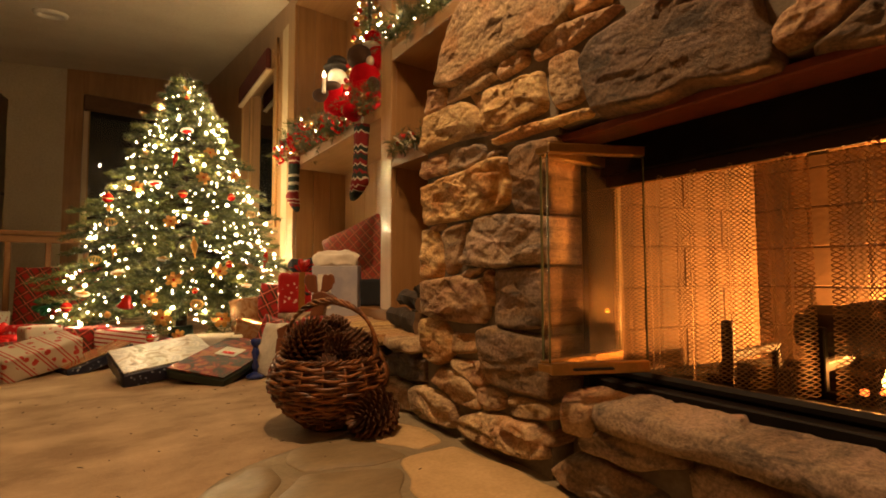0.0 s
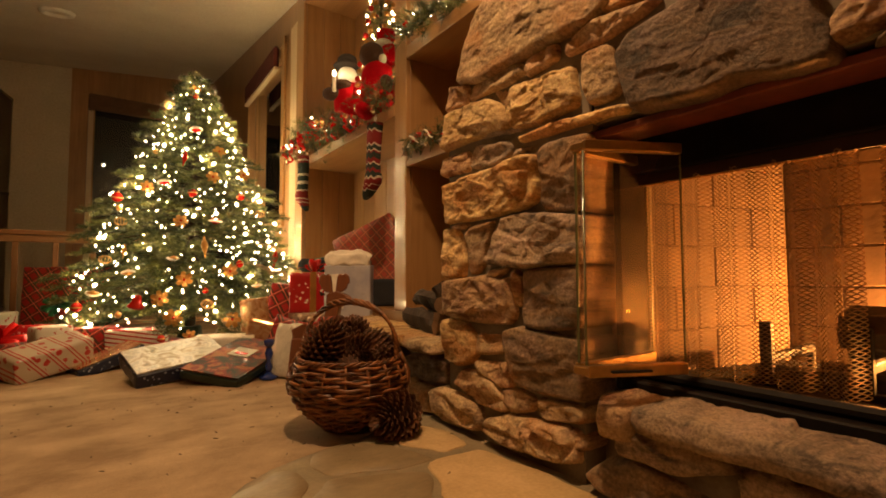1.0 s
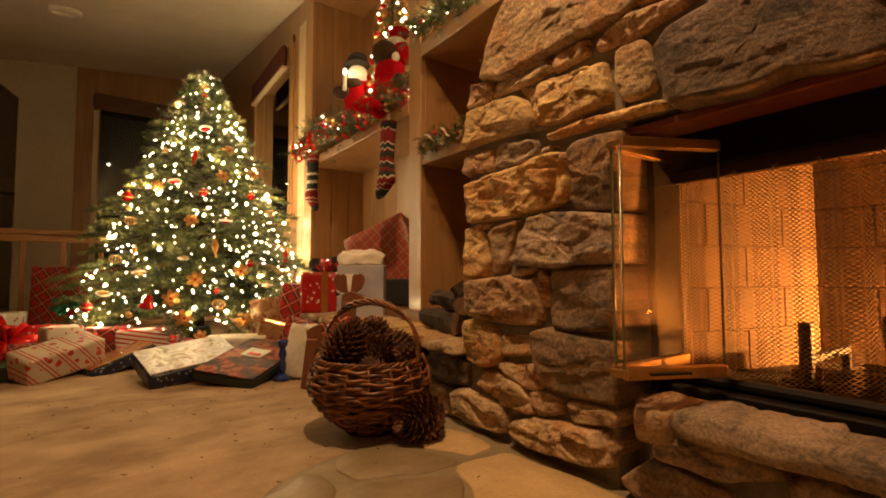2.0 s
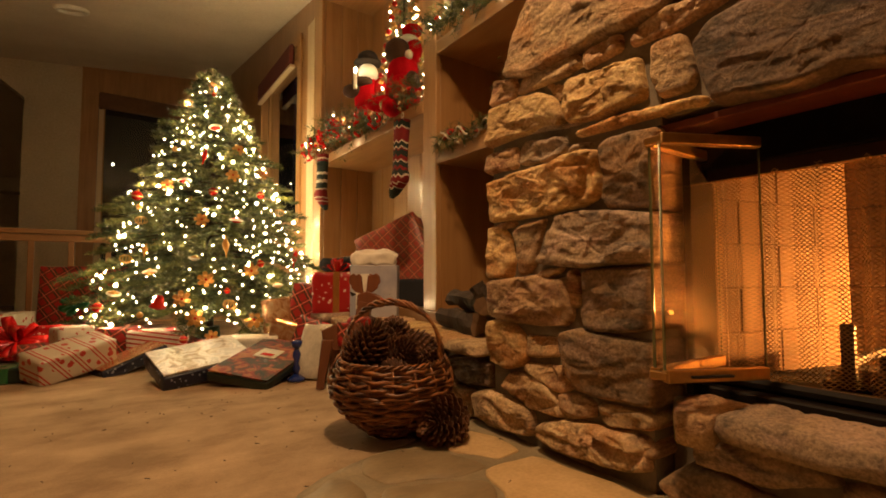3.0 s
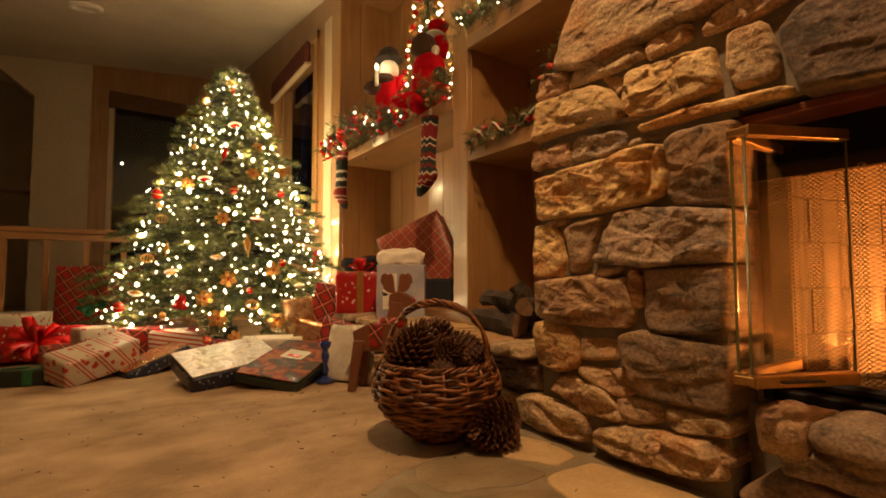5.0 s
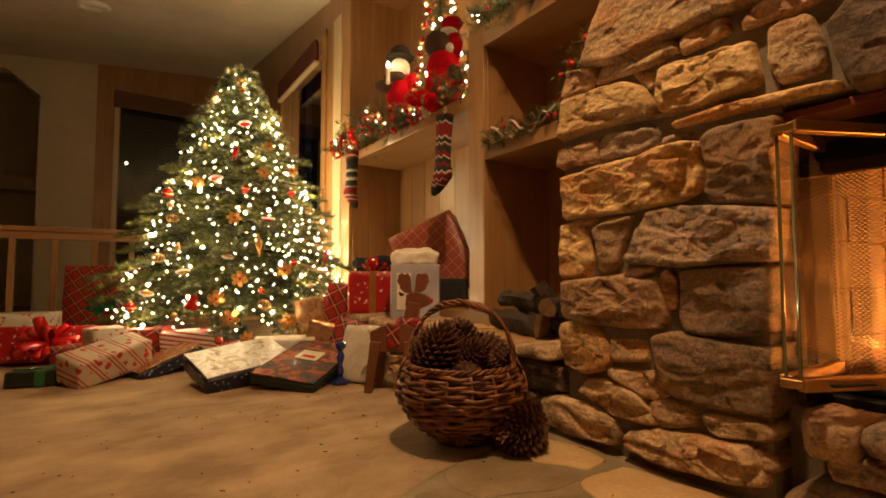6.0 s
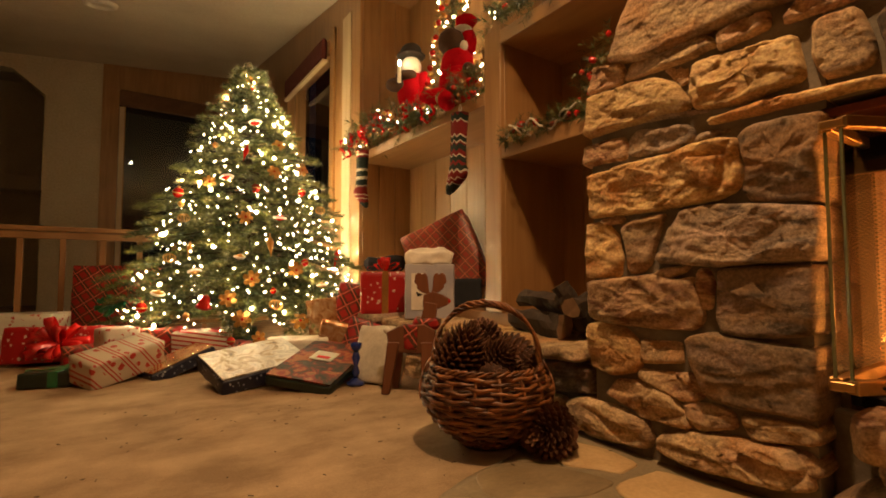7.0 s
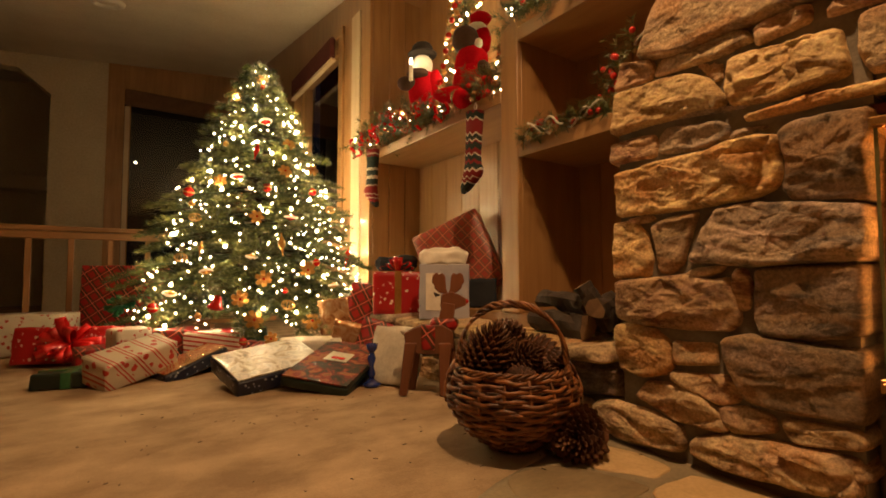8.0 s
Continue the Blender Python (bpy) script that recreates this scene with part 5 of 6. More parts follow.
def bow(parent, m, at, s=1.0, loops=9):
    """Ribbon loops round a knot, each a bent strip with a little thickness."""
    knot = part("bow", turned([(0.002, -0.004), (0.012 * s, 0.004), (0.002, 0.014 * s)], 8), m, parent, smooth=True, at=at)
    r = random.Random(int(1000 * s) + loops)
    for k in range(loops):
        a = k * 2.39996 + r.uniform(-0.3, 0.3)
        tilt, size = 0.15 + 0.9 * (k % 4) / 3, s * r.uniform(0.75, 1.15)
        ca, sa = math.cos(a), math.sin(a)
        V, F = [], []
        for i in range(11):
            q = i / 10 * 6.283
            rad, up = 0.036 * size * (1 - math.cos(q)), 0.011 * size * math.sin(q)
            x, z = rad * math.cos(tilt) - up * math.sin(tilt), rad * math.sin(tilt) + up * math.cos(tilt)
            for w in (-1, 1):
                ww = w * 0.0105 * size * (0.35 + 0.65 * math.sin(q / 2)) * (1 + 0.3 * noise.noise((i * 0.7, k, w)))
                V.append((x * ca - ww * sa, x * sa + ww * ca, z + 0.004 + 0.004 * noise.noise((i, k * 3, 1))))
        V += [(x, y, z + 0.0012) for x, y, z in V]
        n = 22
        F = [(2 * i, 2 * i + 1, 2 * i + 3, 2 * i + 2) for i in range(10)] + [(n + 2 * i + 2, n + 2 * i + 3, n + 2 * i + 1, n + 2 * i) for i in range(10)]
        F += [(2 * i + 2, n + 2 * i + 2, n + 2 * i, 2 * i) for i in range(10)] + [(2 * i + 1, n + 2 * i + 1, n + 2 * i + 3, 2 * i + 3) for i in range(10)]
        obj("ribbon_loop", V, F, m, knot, smooth=True)
    return knot


def gift(m4, w, d, h, paper, label, ribbon=None, bow_m=None, group="presents", lid=None):
    """A wrapped box standing on its base: width, depth and height, with folded paper edges."""
    g = thing("gift_box", m4, label, "present", group)
    part("box", crumple(box(-w / 2, w / 2, -d / 2, d / 2, 0, h, 0.006), 0.006, 17, 7), paper, g, smooth=True)
    if lid:
        part("lid_print", box(-w / 2 + 0.004, w / 2 - 0.004, -d / 2 + 0.004, d / 2 - 0.004, h + 0.004, h + 0.010, 0.001), lid, g, "glossy printed lid")
    if ribbon:
        part("ribbon", box(-0.02, 0.02, -d / 2 - 0.004, d / 2 + 0.004, -0.0, h + 0.004, 0.001), ribbon, g)
        part("ribbon", box(-w / 2 - 0.004, w / 2 + 0.004, -0.02, 0.02, 0.0, h + 0.0045, 0.001), ribbon, g)
    if bow_m:
        bow(g, bow_m, pose(0, 0, h + 0.004), 1.4)
    return g


# presents round the tree
gift(pose(-0.33, 4.98, 0, -4, 0, -18), 0.60, 0.14, 0.60, PLAID_RED, "tall present in dark red plaid paper against the rail", group="presents")
bow_thing = thing("ribbon_bow", pose(-0.359, 4.529, 0.31, 80, 0, -25), "shiny green foil ribbon bow on the plaid present", "bow")
bow(bow_thing, GREEN, pose(0, 0, 0), 1.5, 12)
gift(pose(-0.93, 4.72, 0, 0, 0, -20), 0.60, 0.26, 0.27, WHITE_PRINT, "white present printed with small red squares")
gift(pose(-0.60, 4.15, 0, -8, 0, -22), 0.50, 0.28, 0.21, SNOW_RED, "red present with pale snowflakes and a big red bow", REDBOW, None)
red_bow = thing("ribbon_bow", pose(-0.60, 3.97, 0.13, 70, 0, -22), "large loose red satin bow on the snowflake present", "bow")
bow(red_bow, REDBOW, pose(0, 0, 0), 2.2, 18)
gift(pose(-0.545, 3.45, 0, 0, 0, -16), 0.28, 0.22, 0.07, DARKGREEN, "flat dark green present with a green ribbon", GREEN, None)
gift(pose(-0.47, 3.72, 0, 0, 0, 10), 0.20, 0.15, 0.14, PLAID_RED, "small dark red plaid present")
gift(pose(-0.315, 3.36, 0.035, 14, -11, 34), 0.37, 0.17, 0.14, CANDY, "white present with red stripes and teddy print")
gift(pose(-0.33, 3.63, 0, 0, 0, 22), 0.17, 0.14, 0.24, WHITE_PRINT, "small white present with red print")
gift(pose(-0.11, 3.72, 0, 0, 0, -10), 0.26, 0.17, 0.21, PLAID_RED, "red plaid present half under the tree")
gift(pose(0.10, 3.62, 0, 0, 0, -18), 0.30, 0.2, 0.2, FLAGGY, "red and white striped present under the tree")
gift(pose(-0.05, 3.40, 0.02, 0, -18, 22), 0.34, 0.20, 0.06, STAR_BLUE, "navy present with a crumpled copper foil top", lid=GOLD_FOIL)
gift(pose(0.09, 3.45, 0.0, 0, 0, 22), 0.12, 0.12, 0.10, GOLD_FOIL, "crumpled copper foil wrapping beside the presents")
gift(pose(0.245, 2.95, 0.045, 14, -6, 11), 0.44, 0.32, 0.075, STAR_BLUE, "flat navy star box with a snowy printed lid", lid=LID_PALE)
gift(pose(0.52, 3.14, 0, 0, 0, -25), 0.34, 0.2, 0.17, TISSUE, "crumpled white tissue paper parcel")
book_box = gift(pose(0.53, 2.77, 0.052, 7, -11, 42), 0.50, 0.33, 0.045, DARKGREEN, "flat dark box with a printed red holiday lid", lid=LID_RED)
part("gift_tag", box(-0.02, 0.09, -0.05, 0.07, 0.056, 0.059, 0.001), CARD, book_box, "pale printed panel on the lid")
part("tag_mark", box(0.0, 0.03, -0.03, 0.04, 0.0595, 0.061, 0.0005), REDBOW, book_box)
gift(pose(0.71, 2.55, 0.0, -20, 0, -62), 0.27, 0.06, 0.28, CARD, "plain white card box leaning on the ledge")
gift(pose(0.79, 2.98, 0.0, -14, 20, -30), 0.22, 0.12, 0.27, PLAID_RED, "dark red plaid present leaning on the pile")
gift(pose(0.68, 3.08, 0.0, -10, 14, -20), 0.20, 0.10, 0.26, GOLD_FOIL, "copper foil present leaning on the pile")
gift(pose(0.90, 3.32, 0.0, 0, 8, -30), 0.22, 0.16, 0.47, PLAID_RED, "tall dark red plaid present by the ledge")
gift(pose(0.80, 3.36, 0.0, 0, -8, -40), 0.20, 0.12, 0.38, GOLD_FOIL, "shiny copper foil present beside the tree")
for x, y, w, a in ((0.25, 3.66, 0.22, 10), (0.42, 3.52, 0.24, -30), (0.62, 3.32, 0.2, 20), (-0.22, 3.95, 0.24, 0)):
    gift(pose(x, y, 0, 0, 0, a), w, 0.16, 0.11, (WHITE_PRINT, FLAGGY, PLAID_RED, SNOW_RED)[int(abs(a)) % 4], "small present tucked under the tree")

# presents on the ledge and in the bay
gift(pose(1.055, 3.10, 0.287, 0, 0, -28), 0.30, 0.16, 0.26, SNOW_RED, "glossy red present with a gold ribbon on the ledge", GOLD, REDBOW)
cloth = thing("folded_cloth", pose(1.18, 3.36, 0.55, 0, 0, -20), "dark navy folded cloth on top of the presents", "cloth")
part("cloth", crumple(box(-0.14, 0.14, -0.09, 0.09, 0, 0.10, 0.03), 0.025, 9), NAVY, cloth, smooth=True)
gift(pose(1.24, 3.42, 0.347, 0, 0, -20), 0.26, 0.2, 0.21, PLAID_RED, "dark red plaid present standing in the bay")
big = gift(pose(1.47, 2.86, 0.40, -10, -24, -48), 0.46, 0.16, 0.50, PLAID_BIG, "big red plaid present tilted inside the bay")
gift(pose(1.30, 2.60, 0.347, 0, 0, -42), 0.2, 0.1, 0.16, NAVY, "dark parcel beside the gift bag")


def gift_bag(m4):
    g = thing("gift_bag", m4, "pale blue snowman gift bag with white tissue paper", "gift bag")
    part("bag", crumple(box(-0.135, 0.135, -0.05, 0.05, 0, 0.30, 0.004), 0.003), BAG, g)
    bm = box(-0.13, 0.12, -0.045, 0.045, 0.29, 0.385, 0.02)
    crumple(bm, 0.022, 22, 6)
    part("tissue", bm, TISSUE, g, "crumpled white tissue paper", smooth=True)
    part("print_patch", box(-0.10, -0.02, -0.054, -0.0515, 0.05, 0.25, 0.001), TISSUE, g, "white snowman-shaped print")
    return g


gift_bag(pose(1.10, 2.65, 0.287, 0, 0, -38))

# blue glass candlestick
cs = thing("candlestick", pose(0.628, 2.585, 0), "blue glass candlestick with a twisted stem", "candlestick")
part("foot", turned([(0.045, 0), (0.047, 0.012), (0.03, 0.02), (0.012, 0.035)], 18), BLUE, cs, smooth=True)
part("stem", turned([(0.012, 0.03), (0.02, 0.06), (0.01, 0.09), (0.022, 0.13), (0.012, 0.16)], 18), BLUE, cs, smooth=True)
part("cup", turned([(0.012, 0.155), (0.026, 0.175), (0.03, 0.2), (0.024, 0.2), (0.015, 0.18)], 18), BLUE, cs, smooth=True)


# ---- wooden reindeer ----
def board(outline, y0, y1):
    """A sawn board: an outline in x and z, between two depths."""
    bm = bmesh.new()
    lo = [bm.verts.new((x, y0, z)) for x, z in outline]
    hi = [bm.verts.new((x, y1, z)) for x, z in outline]
    n = len(outline)
    bm.faces.new(lo)
    bm.faces.new(hi[::-1])
    for i in range(n):
        bm.faces.new((lo[i], hi[i], hi[(i + 1) % n], lo[(i + 1) % n]))
    bmesh.ops.bevel(bm, geom=bm.edges, offset=0.004, segments=1, affect="EDGES")
    return bm


deer = thing("wooden_reindeer", pose(0.78, 2.31, 0, 0, 0, -38), "red-brown wooden reindeer figure with a red plaid scarf", "figurine")
part("body", board([(-0.10, 0.20), (-0.11, 0.27), (-0.05, 0.30), (0.06, 0.31), (0.11, 0.28), (0.11, 0.21), (0.05, 0.18), (-0.04, 0.18)], -0.05, 0.05), DEER, deer)
for x0, x1, y in ((-0.08, -0.125, -0.06), (0.07, 0.055, -0.06), (-0.07, -0.10, 0.05), (0.08, 0.10, 0.05)):
    part("leg", board([(x0 - 0.025, 0.23), (x0 + 0.03, 0.23), (x1 + 0.03, 0.0), (x1 - 0.005, 0.0)], y, y + 0.025), DEER, deer)
part("neck", board([(0.03, 0.27), (0.10, 0.27), (0.12, 0.40), (0.06, 0.41)], -0.03, 0.03), DEER, deer)
part("head", board([(0.05, 0.385), (0.055, 0.44), (0.10, 0.455), (0.135, 0.435), (0.165, 0.425), (0.168, 0.395), (0.12, 0.375)], -0.028, 0.028), DEER, deer)
for s, y in ((-1, -0.012), (1, 0.012)):
    part("antler", board([(0.085, 0.44), (0.085 + s * 0.04, 0.45), (0.085 + s * 0.062, 0.47), (0.085 + s * 0.058, 0.487), (0.085 + s * 0.074, 0.495), (0.085 + s * 0.068, 0.53), (0.085 + s * 0.05, 0.542), (0.085 + s * 0.04, 0.525), (0.085 + s * 0.026, 0.54), (0.085 + s * 0.012, 0.525), (0.085 + s * 0.014, 0.49)][::s], y - 0.010, y + 0.010), DEER, deer)
part("ear", board([(0.055, 0.44), (0.02, 0.455), (0.03, 0.43)], -0.04, -0.028), FELT, deer)
part("nose", turned([(0.002, -0.012), (0.012, 0), (0.002, 0.012)], 10), REDGLOSS, deer, smooth=True, at=pose(0.168, 0, 0.41))
part("scarf", crumple(box(0.01, 0.13, -0.042, 0.042, 0.285, 0.335, 0.012), 0.010, 18, 4), PLAID_RED, deer, "red plaid scarf", smooth=True)
part("scarf_end", crumple(box(-0.03, 0.03, -0.062, -0.05, 0.20, 0.31, 0.004), 0.006, 18, 4), PLAID_RED, deer, smooth=True)
part("tail", turned([(0.002, -0.02), (0.018, -0.005), (0.018, 0.008), (0.002, 0.02)], 10), WHITE, deer, smooth=True, at=pose(-0.115, 0, 0.275))


# ---- garlands ----
def garland(name, pts, n_per, length, label, reds=0, golds=0, whites=0, spread=0.035, seed=1, ribbons=0, twigs=0):
    g = thing(name, pose(0, 0, 0), label, "garland", "garlands")
    r = random.Random(seed)
    P = [Vector(p) for p in pts]
    blades, dense = [], []
    for a, b in zip(P, P[1:]):
        k = max(2, int((b - a).length / 0.022))
        dense += [a.lerp(b, i / k) for i in range(k)]
    for p in dense:
        for _ in range(3):
            d = Vector((r.uniform(-1, 0.5), r.uniform(-1, 1), r.uniform(-0.6, 0.9))).normalized()
            a = np.array(p)
            blades.append(needles(a, a + np.array(d) * spread * 2.2 * r.uniform(0.6, 1.2), n_per, length))
    B = np.concatenate(blades)
    o = obj("needle_sprays", B, np.arange(len(B)).reshape(-1, 4).tolist(), NEEDLE, g, "green fir sprays")
    o["kind"] = "stuff"

    def spot(out):
        p = r.choice(dense)
        return p + Vector((r.uniform(-1.2, 0.2), r.uniform(-1, 1), r.uniform(-0.3, 1))) * out

    for k in range(reds):
        bm = bmesh.new()
        bmesh.ops.create_icosphere(bm, subdivisions=2, radius=r.uniform(0.009, 0.016))
        part("berry", bm, REDGLOSS, g, smooth=True, at=Matrix.Translation(spot(spread)))
    for k in range(golds):
        bm = turned([(0.002, -0.02), (0.018, 0), (0.002, 0.02)], 6)
        part("gold_leaf", bm, GOLD, g, at=Matrix.Translation(spot(spread)) @ pose(0, 0, 0, r.uniform(0, 180), r.uniform(0, 180), 0))
    for k in range(whites):
        ob = first.copy()
        scene.collection.objects.link(ob)
        ob.parent = g
        ob.matrix_basis = Matrix.Translation(spot(spread * 1.1)) @ Matrix.Scale(0.62, 4)
    for k in range(ribbons):
        p = spot(spread)
        pts2 = [p + Vector((0.02 * math.sin(i * 1.3 + k), 0.025 * math.cos(i * 0.9 + k), -0.012 * i + 0.03)) for i in range(9)]
        V, F = tube(pts2, 0.010, 5)
        obj("ribbon", V, F, REDBOW if k % 2 else GOLD_FOIL, g, smooth=True)
    for k in range(twigs):
        p = spot(spread * 0.6)
        pts2 = [p + Vector((-0.004 * i, 0.022 * i * (1 if k % 2 else -1), 0.03 * math.sin(i * 0.8 + k))) for i in range(7)]
        V, F = tube(pts2, 0.005, 5)
        obj("twig", V, F, CARD, g, "pale bare twig", smooth=True)
    return g


garland("shelf_garland", [(1.15, 3.84, 1.50), (1.15, 3.62, 1.52), (1.17, 3.40, 1.58), (1.18, 3.05, 1.52)], 44, 0.044, "lit fir garland with red and copper ribbons on the shelf edge", 14, 18, 14, 0.085, 3, 46)
garland("shelf_garland", [(1.17, 3.05, 1.50), (1.16, 2.75, 1.50), (1.17, 2.45, 1.52), (1.20, 2.31, 1.55)], 40, 0.036, "lit fir garland with red ribbon on the shelf edge", 6, 6, 6, 0.055, 4, 10)
garland("corner_garland", [(1.36, 2.52, 1.50), (1.33, 2.42, 1.62), (1.34, 2.36, 1.80), (1.36, 2.34, 1.95)], 26, 0.03, "lit fir garland climbing the shelf post", 6, 8, 16, 0.045, 5, 3)
garland("top_garland", [(1.22, 2.20, 1.80), (1.18, 2.10, 1.80), (1.17, 1.98, 1.79), (1.19, 1.80, 1.78), (1.22, 1.6, 1.78)], 44, 0.04, "fir garland with white lights on the top shelf", 3, 1, 16, 0.05, 6)
garland("berry_garland", [(1.19, 2.12, 1.185), (1.18, 1.98, 1.185), (1.20, 1.80, 1.19), (1.24, 1.62, 1.195), (1.3, 1.48, 1.2)], 26, 0.028, "unlit fir garland with red berries and pale twigs", 12, 0, 0, 0.032, 7, 0, 6)
garland("berry_garland", [(1.30, 1.72, 1.2), (1.30, 1.70, 1.32), (1.26, 1.62, 1.42), (1.24, 1.52, 1.46)], 16, 0.03, "dark holly spray with red berries", 9, 0, 0, 0.05, 8, 0, 1)


def little_tree():
    """A slim tabletop tree thick with ribbons, gold leaves and lights."""
    t = thing("tabletop_tree", pose(1.40, 2.84, 1.475), "slim decorated tabletop tree with lights, gold leaves and red baubles", "tabletop tree")
    part("stem", turned([(0.05, 0), (0.05, 0.02), (0.012, 0.03), (0.010, 1.2)], 10), BARK, t)
    r = random.Random(21)
    blades = []
    for k in range(260):
        z = 0.08 + 1.15 * k / 260
        rad = 0.19 * (1 - k / 330)
        a = k * 2.39996
        o = np.array([math.cos(a), math.sin(a), 0.1])
        blades.append(needles(np.array([0, 0, z]), np.array([0, 0, z]) + o * rad, 26, 0.028))
        p = Vector((o[0] * rad, o[1] * rad, z))
        if k % 3 == 0:
            part("gold_leaf", turned([(0.002, -0.026), (0.02, 0), (0.002, 0.026)], 6), GOLD, t, at=Matrix.Translation(p) @ pose(0, 0, 0, r.uniform(0, 180), r.uniform(0, 180), 0))
        elif k % 7 == 1:
            bm = bmesh.new()
            bmesh.ops.create_icosphere(bm, subdivisions=2, radius=0.02)
            part("bauble", bm, REDGLOSS, t, smooth=True, at=Matrix.Translation(p))
        elif k % 4 == 2:
            ob = first.copy()
            scene.collection.objects.link(ob)
            ob.parent = t
            ob.matrix_basis = Matrix.Translation(p * 1.0)
    B = np.concatenate(blades)
    o = obj("needle_sprays", B, np.arange(len(B)).reshape(-1, 4).tolist(), NEEDLE, t)
    o["kind"] = "stuff"


little_tree()
lamp("garland_lamp", "POINT", (1.38, 3.02, 1.95), 2.4, FAIRY, 0.04)
lamp("garland_lamp", "POINT", (1.15, 3.45, 1.60), 1.5, FAIRY, 0.04)
lamp("garland_lamp", "POINT", (1.14, 1.98, 1.86), 1.3, FAIRY, 0.04)


# ---- stockings ----
def knit(name, stops, width=0.011):
    m, t, b = nodes_of(name)
    s = t.nodes.new("ShaderNodeSeparateXYZ")
    t.links.new(coords(t), s.inputs[0])
    zig = calc(t, "MULTIPLY", calc(t, "PINGPONG", s.outputs["X"], width), 0.95)
    z = calc(t, "DIVIDE", calc(t, "ADD", calc(t, "ADD", s.outputs["Z"], 0.44), zig), 0.46)
    t.links.new(ramp(t, z, stops, True), b.inputs["Base Color"])
    b.inputs["Roughness"].default_value = 0.95
    w = add(t, "ShaderNodeTexVoronoi", Scale=180.0)
    t.links.new(coords(t), w.inputs["Vector"])
    bump(t, b, w.outputs["Distance"], 0.8, 0.004)
    return m


KR, KG, KW = (0.17, 0.009, 0.010), (0.014, 0.024, 0.018), (0.5, 0.43, 0.33)
KNIT_A = knit("knit_zigzag", [(0, KG), (0.13, KW), (0.145, KR), (0.19, KW), (0.20, KR), (0.27, KW), (0.295, KG), (0.36, KR), (0.40, KG), (0.46, KW), (0.475, KR), (0.53, KG), (0.60, KR), (0.62, KW), (0.635, KG), (0.69, KW), (0.71, KR), (0.87, KW), (0.885, KG), (0.95, KR)], 0.017)
KNIT_B = knit("knit_reindeer", [(0, KG), (0.10, KR), (0.16, KW), (0.175, KR), (0.22, KW), (0.235, KR), (0.36, KW), (0.38, KG), (0.48, KW), (0.53, KG), (0.62, KW), (0.66, KG), (0.84, KR), (0.88, KW), (0.9, KR)])


def stocking(m4, mat_, flip, label):
    s = thing("christmas_stocking", m4, label, "stocking", "stockings")
    seg, rings = 16, []
    line = [(0, 0.0, 0.056), (0, -0.06, 0.053), (0, -0.14, 0.050), (0, -0.22, 0.049), (0.004, -0.28, 0.051), (0.010, -0.315, 0.062), (0.0, -0.355, 0.064), (-0.02, -0.39, 0.054), (-0.032, -0.415, 0.040), (-0.038, -0.43, 0.014)]
    V, F = [], []
    for k, (cx, cz, r) in enumerate(line):
        tip = max(0, k - 4) * 9
        for i in range(seg):
            a = 2 * math.pi * i / seg
            lx = r * math.cos(a)
            V.append((flip * (cx + lx * math.cos(radians(tip))), 0.72 * r * math.sin(a), cz + lx * math.sin(radians(tip)) * 0.9))
    F = [(k * seg + i, k * seg + (i + 1) % seg, (k + 1) * seg + (i + 1) % seg, (k + 1) * seg + i) for k in range(len(line) - 1) for i in range(seg)]
    F += [tuple(range(seg)), tuple(range((len(line) - 1) * seg, len(line) * seg))[::-1]]
    obj("sock", V, F, mat_, s, smooth=True)
    V, F = tube([(0, 0, 0.0), (0.01, 0, 0.03), (0.0, 0, 0.05), (-0.01, 0, 0.03), (0, 0, 0.0)], 0.003, 5)
    obj("loop", V, F, WHITE, s)
    return s


stocking(pose(1.165, 2.455, 1.40, 0, 4, -78), KNIT_A, 1, "red, green and white zigzag knit stocking hanging from the shelf")
stocking(pose(1.17, 3.70, 1.47, 0, 2, -70), KNIT_B, -1, "red and green reindeer knit stocking hanging from the shelf")


# ---- dolls ----
def lump(V, F, slots, slot, c, r, seg=16, rings=10, wob=0.0):
    base = len(V)
    for j in range(rings + 1):
        b = math.pi * j / rings
        for i in range(seg):
            a = 2 * math.pi * i / seg
            d = Vector((math.sin(b) * math.cos(a), math.sin(b) * math.sin(a), math.cos(b)))
            k = 1 + wob * noise.noise(d * 4 + Vector(c) * 9)
            V.append((c[0] + r[0] * d.x * k, c[1] + r[1] * d.y * k, c[2] + r[2] * d.z * k))
    for j in range(rings):
        F += [(base + j * seg + i, base + (j + 1) * seg + i, base + (j + 1) * seg + (i + 1) % seg, base + j * seg + (i + 1) % seg) for i in range(seg)]
        slots += [slot] * seg


def doll(name, m4, pieces, mats, label):
    V, F, slots = [], [], []
    for slot, c, r in pieces:
        lump(V, F, slots, slot, c, r, wob=0.08)
    ob = obj(name, V, F, mats, smooth=True, slots=slots)
    ob.matrix_basis = m4
    return tagged(ob, label, "doll", "shelf dolls")


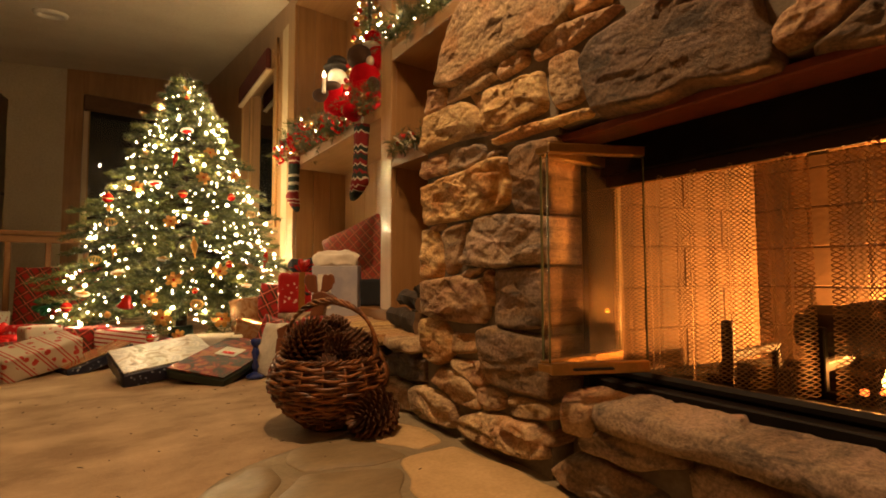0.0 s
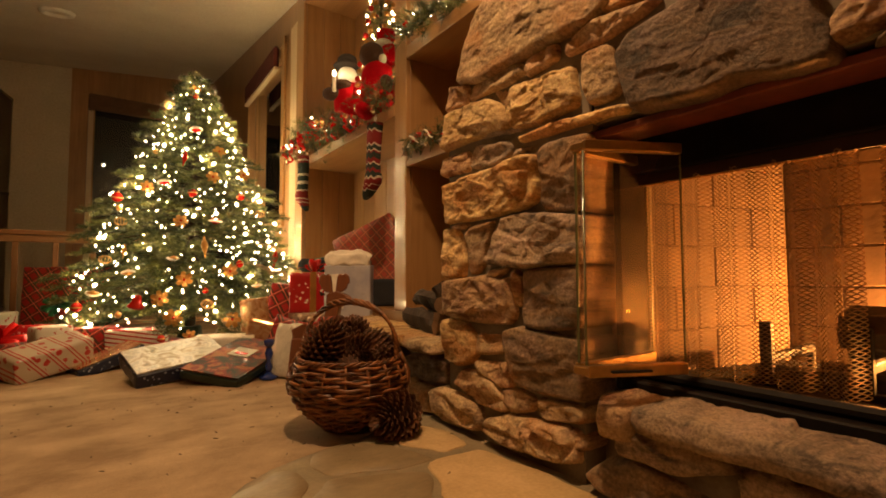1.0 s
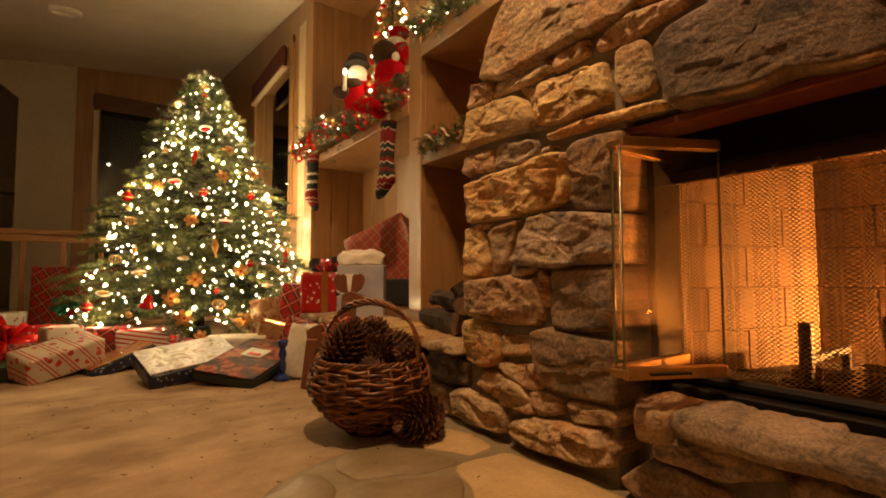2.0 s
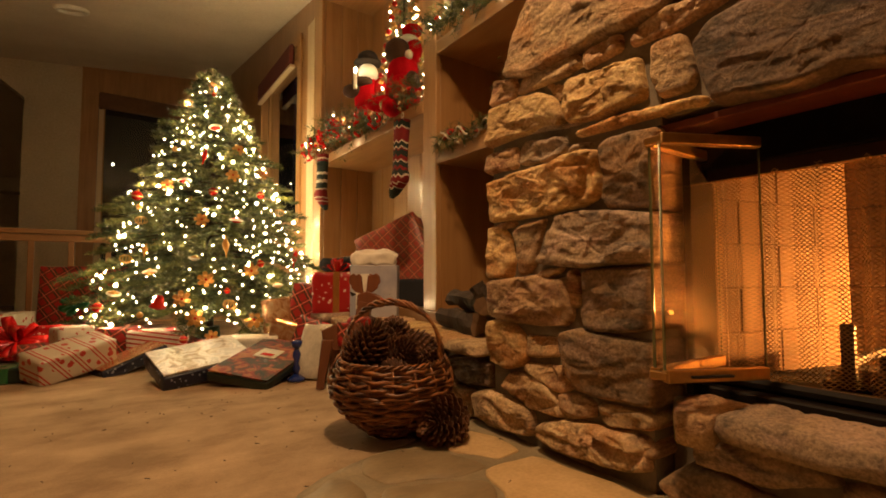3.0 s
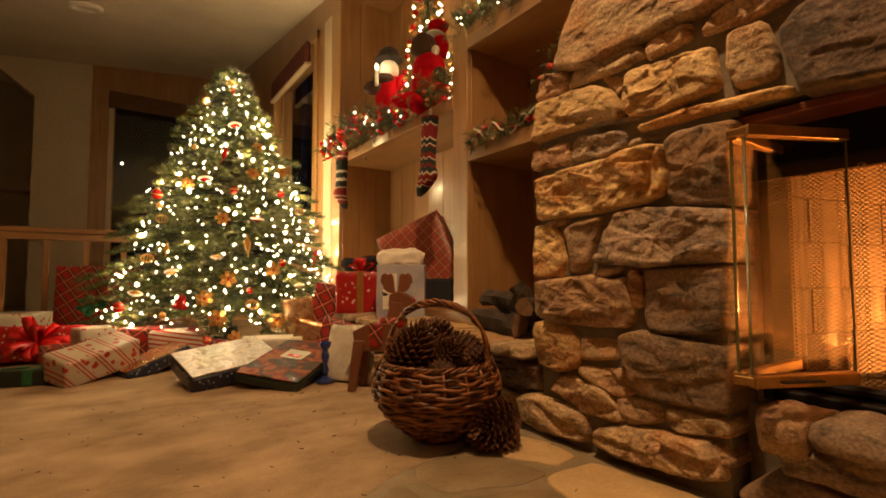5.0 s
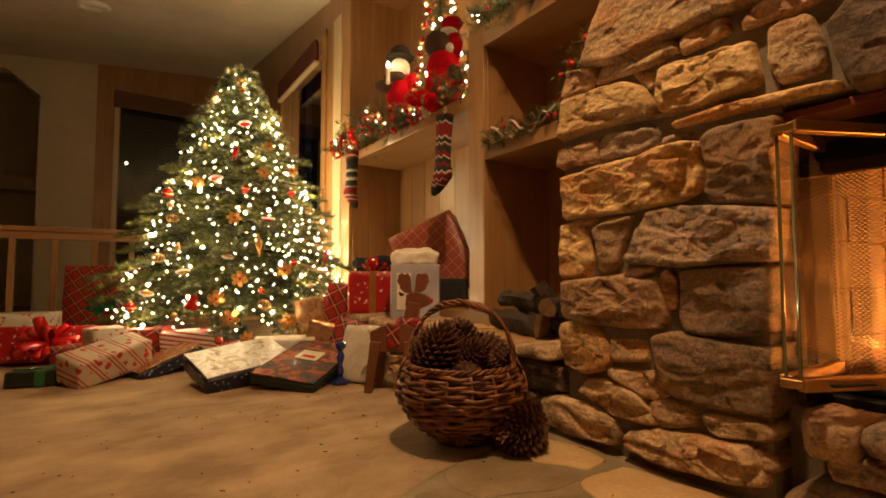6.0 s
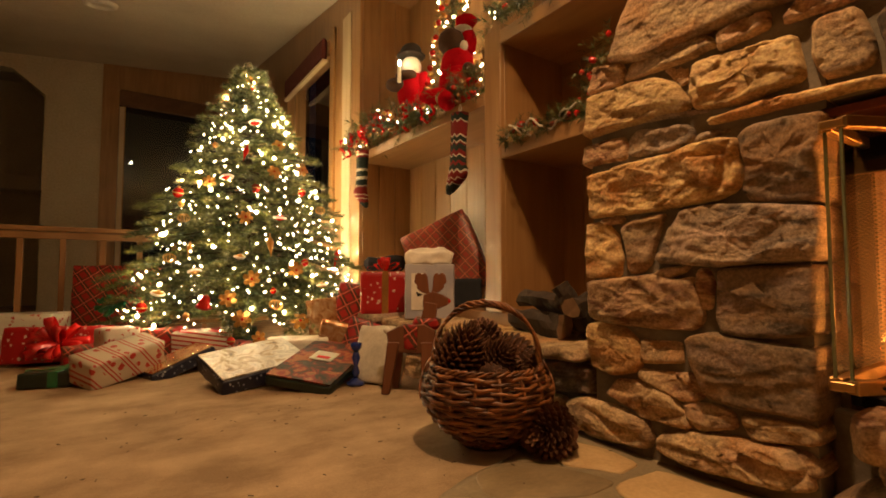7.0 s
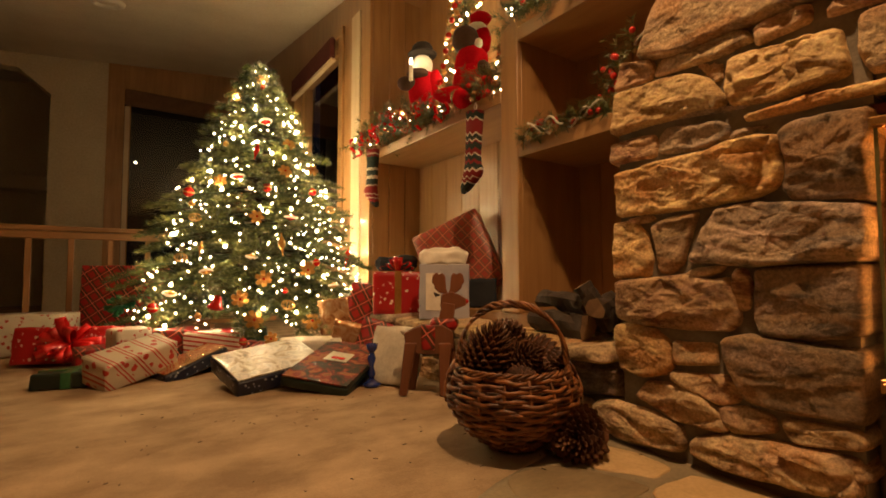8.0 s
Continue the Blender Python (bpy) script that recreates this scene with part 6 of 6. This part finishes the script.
doll("doll", pose(1.36, 3.30, 1.475, 0, 0, -45), [
    (0, (0, 0, 0.18), (0.10, 0.09, 0.18)), (0, (0, 0, 0.36), (0.105, 0.09, 0.16)), (1, (0.0, 0.0, 0.545), (0.075, 0.075, 0.075)),
    (2, (0, 0, 0.625), (0.105, 0.10, 0.025)), (2, (0, 0, 0.665), (0.075, 0.075, 0.05)), (3, (-0.10, -0.06, 0.40), (0.07, 0.05, 0.05)),
    (3, (-0.02, -0.07, 0.46), (0.08, 0.045, 0.035)), (0, (0.10, -0.02, 0.40), (0.05, 0.05, 0.10)), (3, (-0.03, -0.07, 0.10), (0.045, 0.06, 0.04)), (3, (0.05, -0.07, 0.10), (0.045, 0.06, 0.04))],
    [PLUSH, WHITE, FELT, DOLL_BROWN], "plush doll in a red coat and black hat on the shelf")
doll("doll", pose(1.265, 2.60, 1.475, 0, 0, -40), [
    (0, (0, -0.02, 0.15), (0.115, 0.10, 0.15)), (0, (-0.005, -0.02, 0.26), (0.10, 0.085, 0.11)), (1, (-0.04, -0.02, 0.40), (0.080, 0.08, 0.08)),
    (0, (0.055, 0.02, 0.415), (0.052, 0.06, 0.085)), (0, (0.045, 0.0, 0.535), (0.065, 0.05, 0.042)), (2, (0.025, 0, 0.485), (0.055, 0.05, 0.022)), (2, (0.035, -0.06, 0.36), (0.024, 0.02, 0.03)),
    (0, (-0.10, -0.08, 0.06), (0.12, 0.05, 0.05)), (0, (-0.06, -0.12, 0.02), (0.05, 0.10, 0.045)), (1, (0.06, -0.08, 0.20), (0.04, 0.05, 0.05))],
    [PLUSH, DOLL_BROWN, WHITE], "plush doll in red with a red hat sitting on the shelf")
candle = thing("candle_lamp", pose(1.24, 3.26, 1.93), "small lit candle lamp held by the doll", "candle lamp")
part("candle", turned([(0.014, -0.06), (0.014, 0.05), (0.006, 0.052)], 12), WHITE, candle)
part("flame_bulb", turned([(0.004, 0.05), (0.012, 0.066), (0.010, 0.085), (0.002, 0.10)], 12), glow("candle_glow", (1.0, 0.85, 0.55), 22), candle, smooth=True)
lamp("candle_lamp_light", "POINT", (1.22, 3.22, 2.04), 0.25, FAIRY, 0.02)


# ---- fallen needles and crumbs on the carpet ----
rl = random.Random(31)
bits = []
for k in range(110):
    x, y = rl.uniform(-0.5, 0.9), rl.uniform(1.0, 2.7)
    a, ln = rl.uniform(0, 6.28), rl.uniform(0.004, 0.014)
    z = 0.010 if x > 0.5 and y < 1.5 else 0.003
    bits.append(tube([(x, y, z), (x + ln * math.cos(a), y + ln * math.sin(a), z + 0.001)], 0.0012, 4))
V, F = joined(bits)
tagged(obj("fallen_needles", V, F, BARK), "dry fallen fir needles and crumbs on the carpet", "needles", "", "stuff")
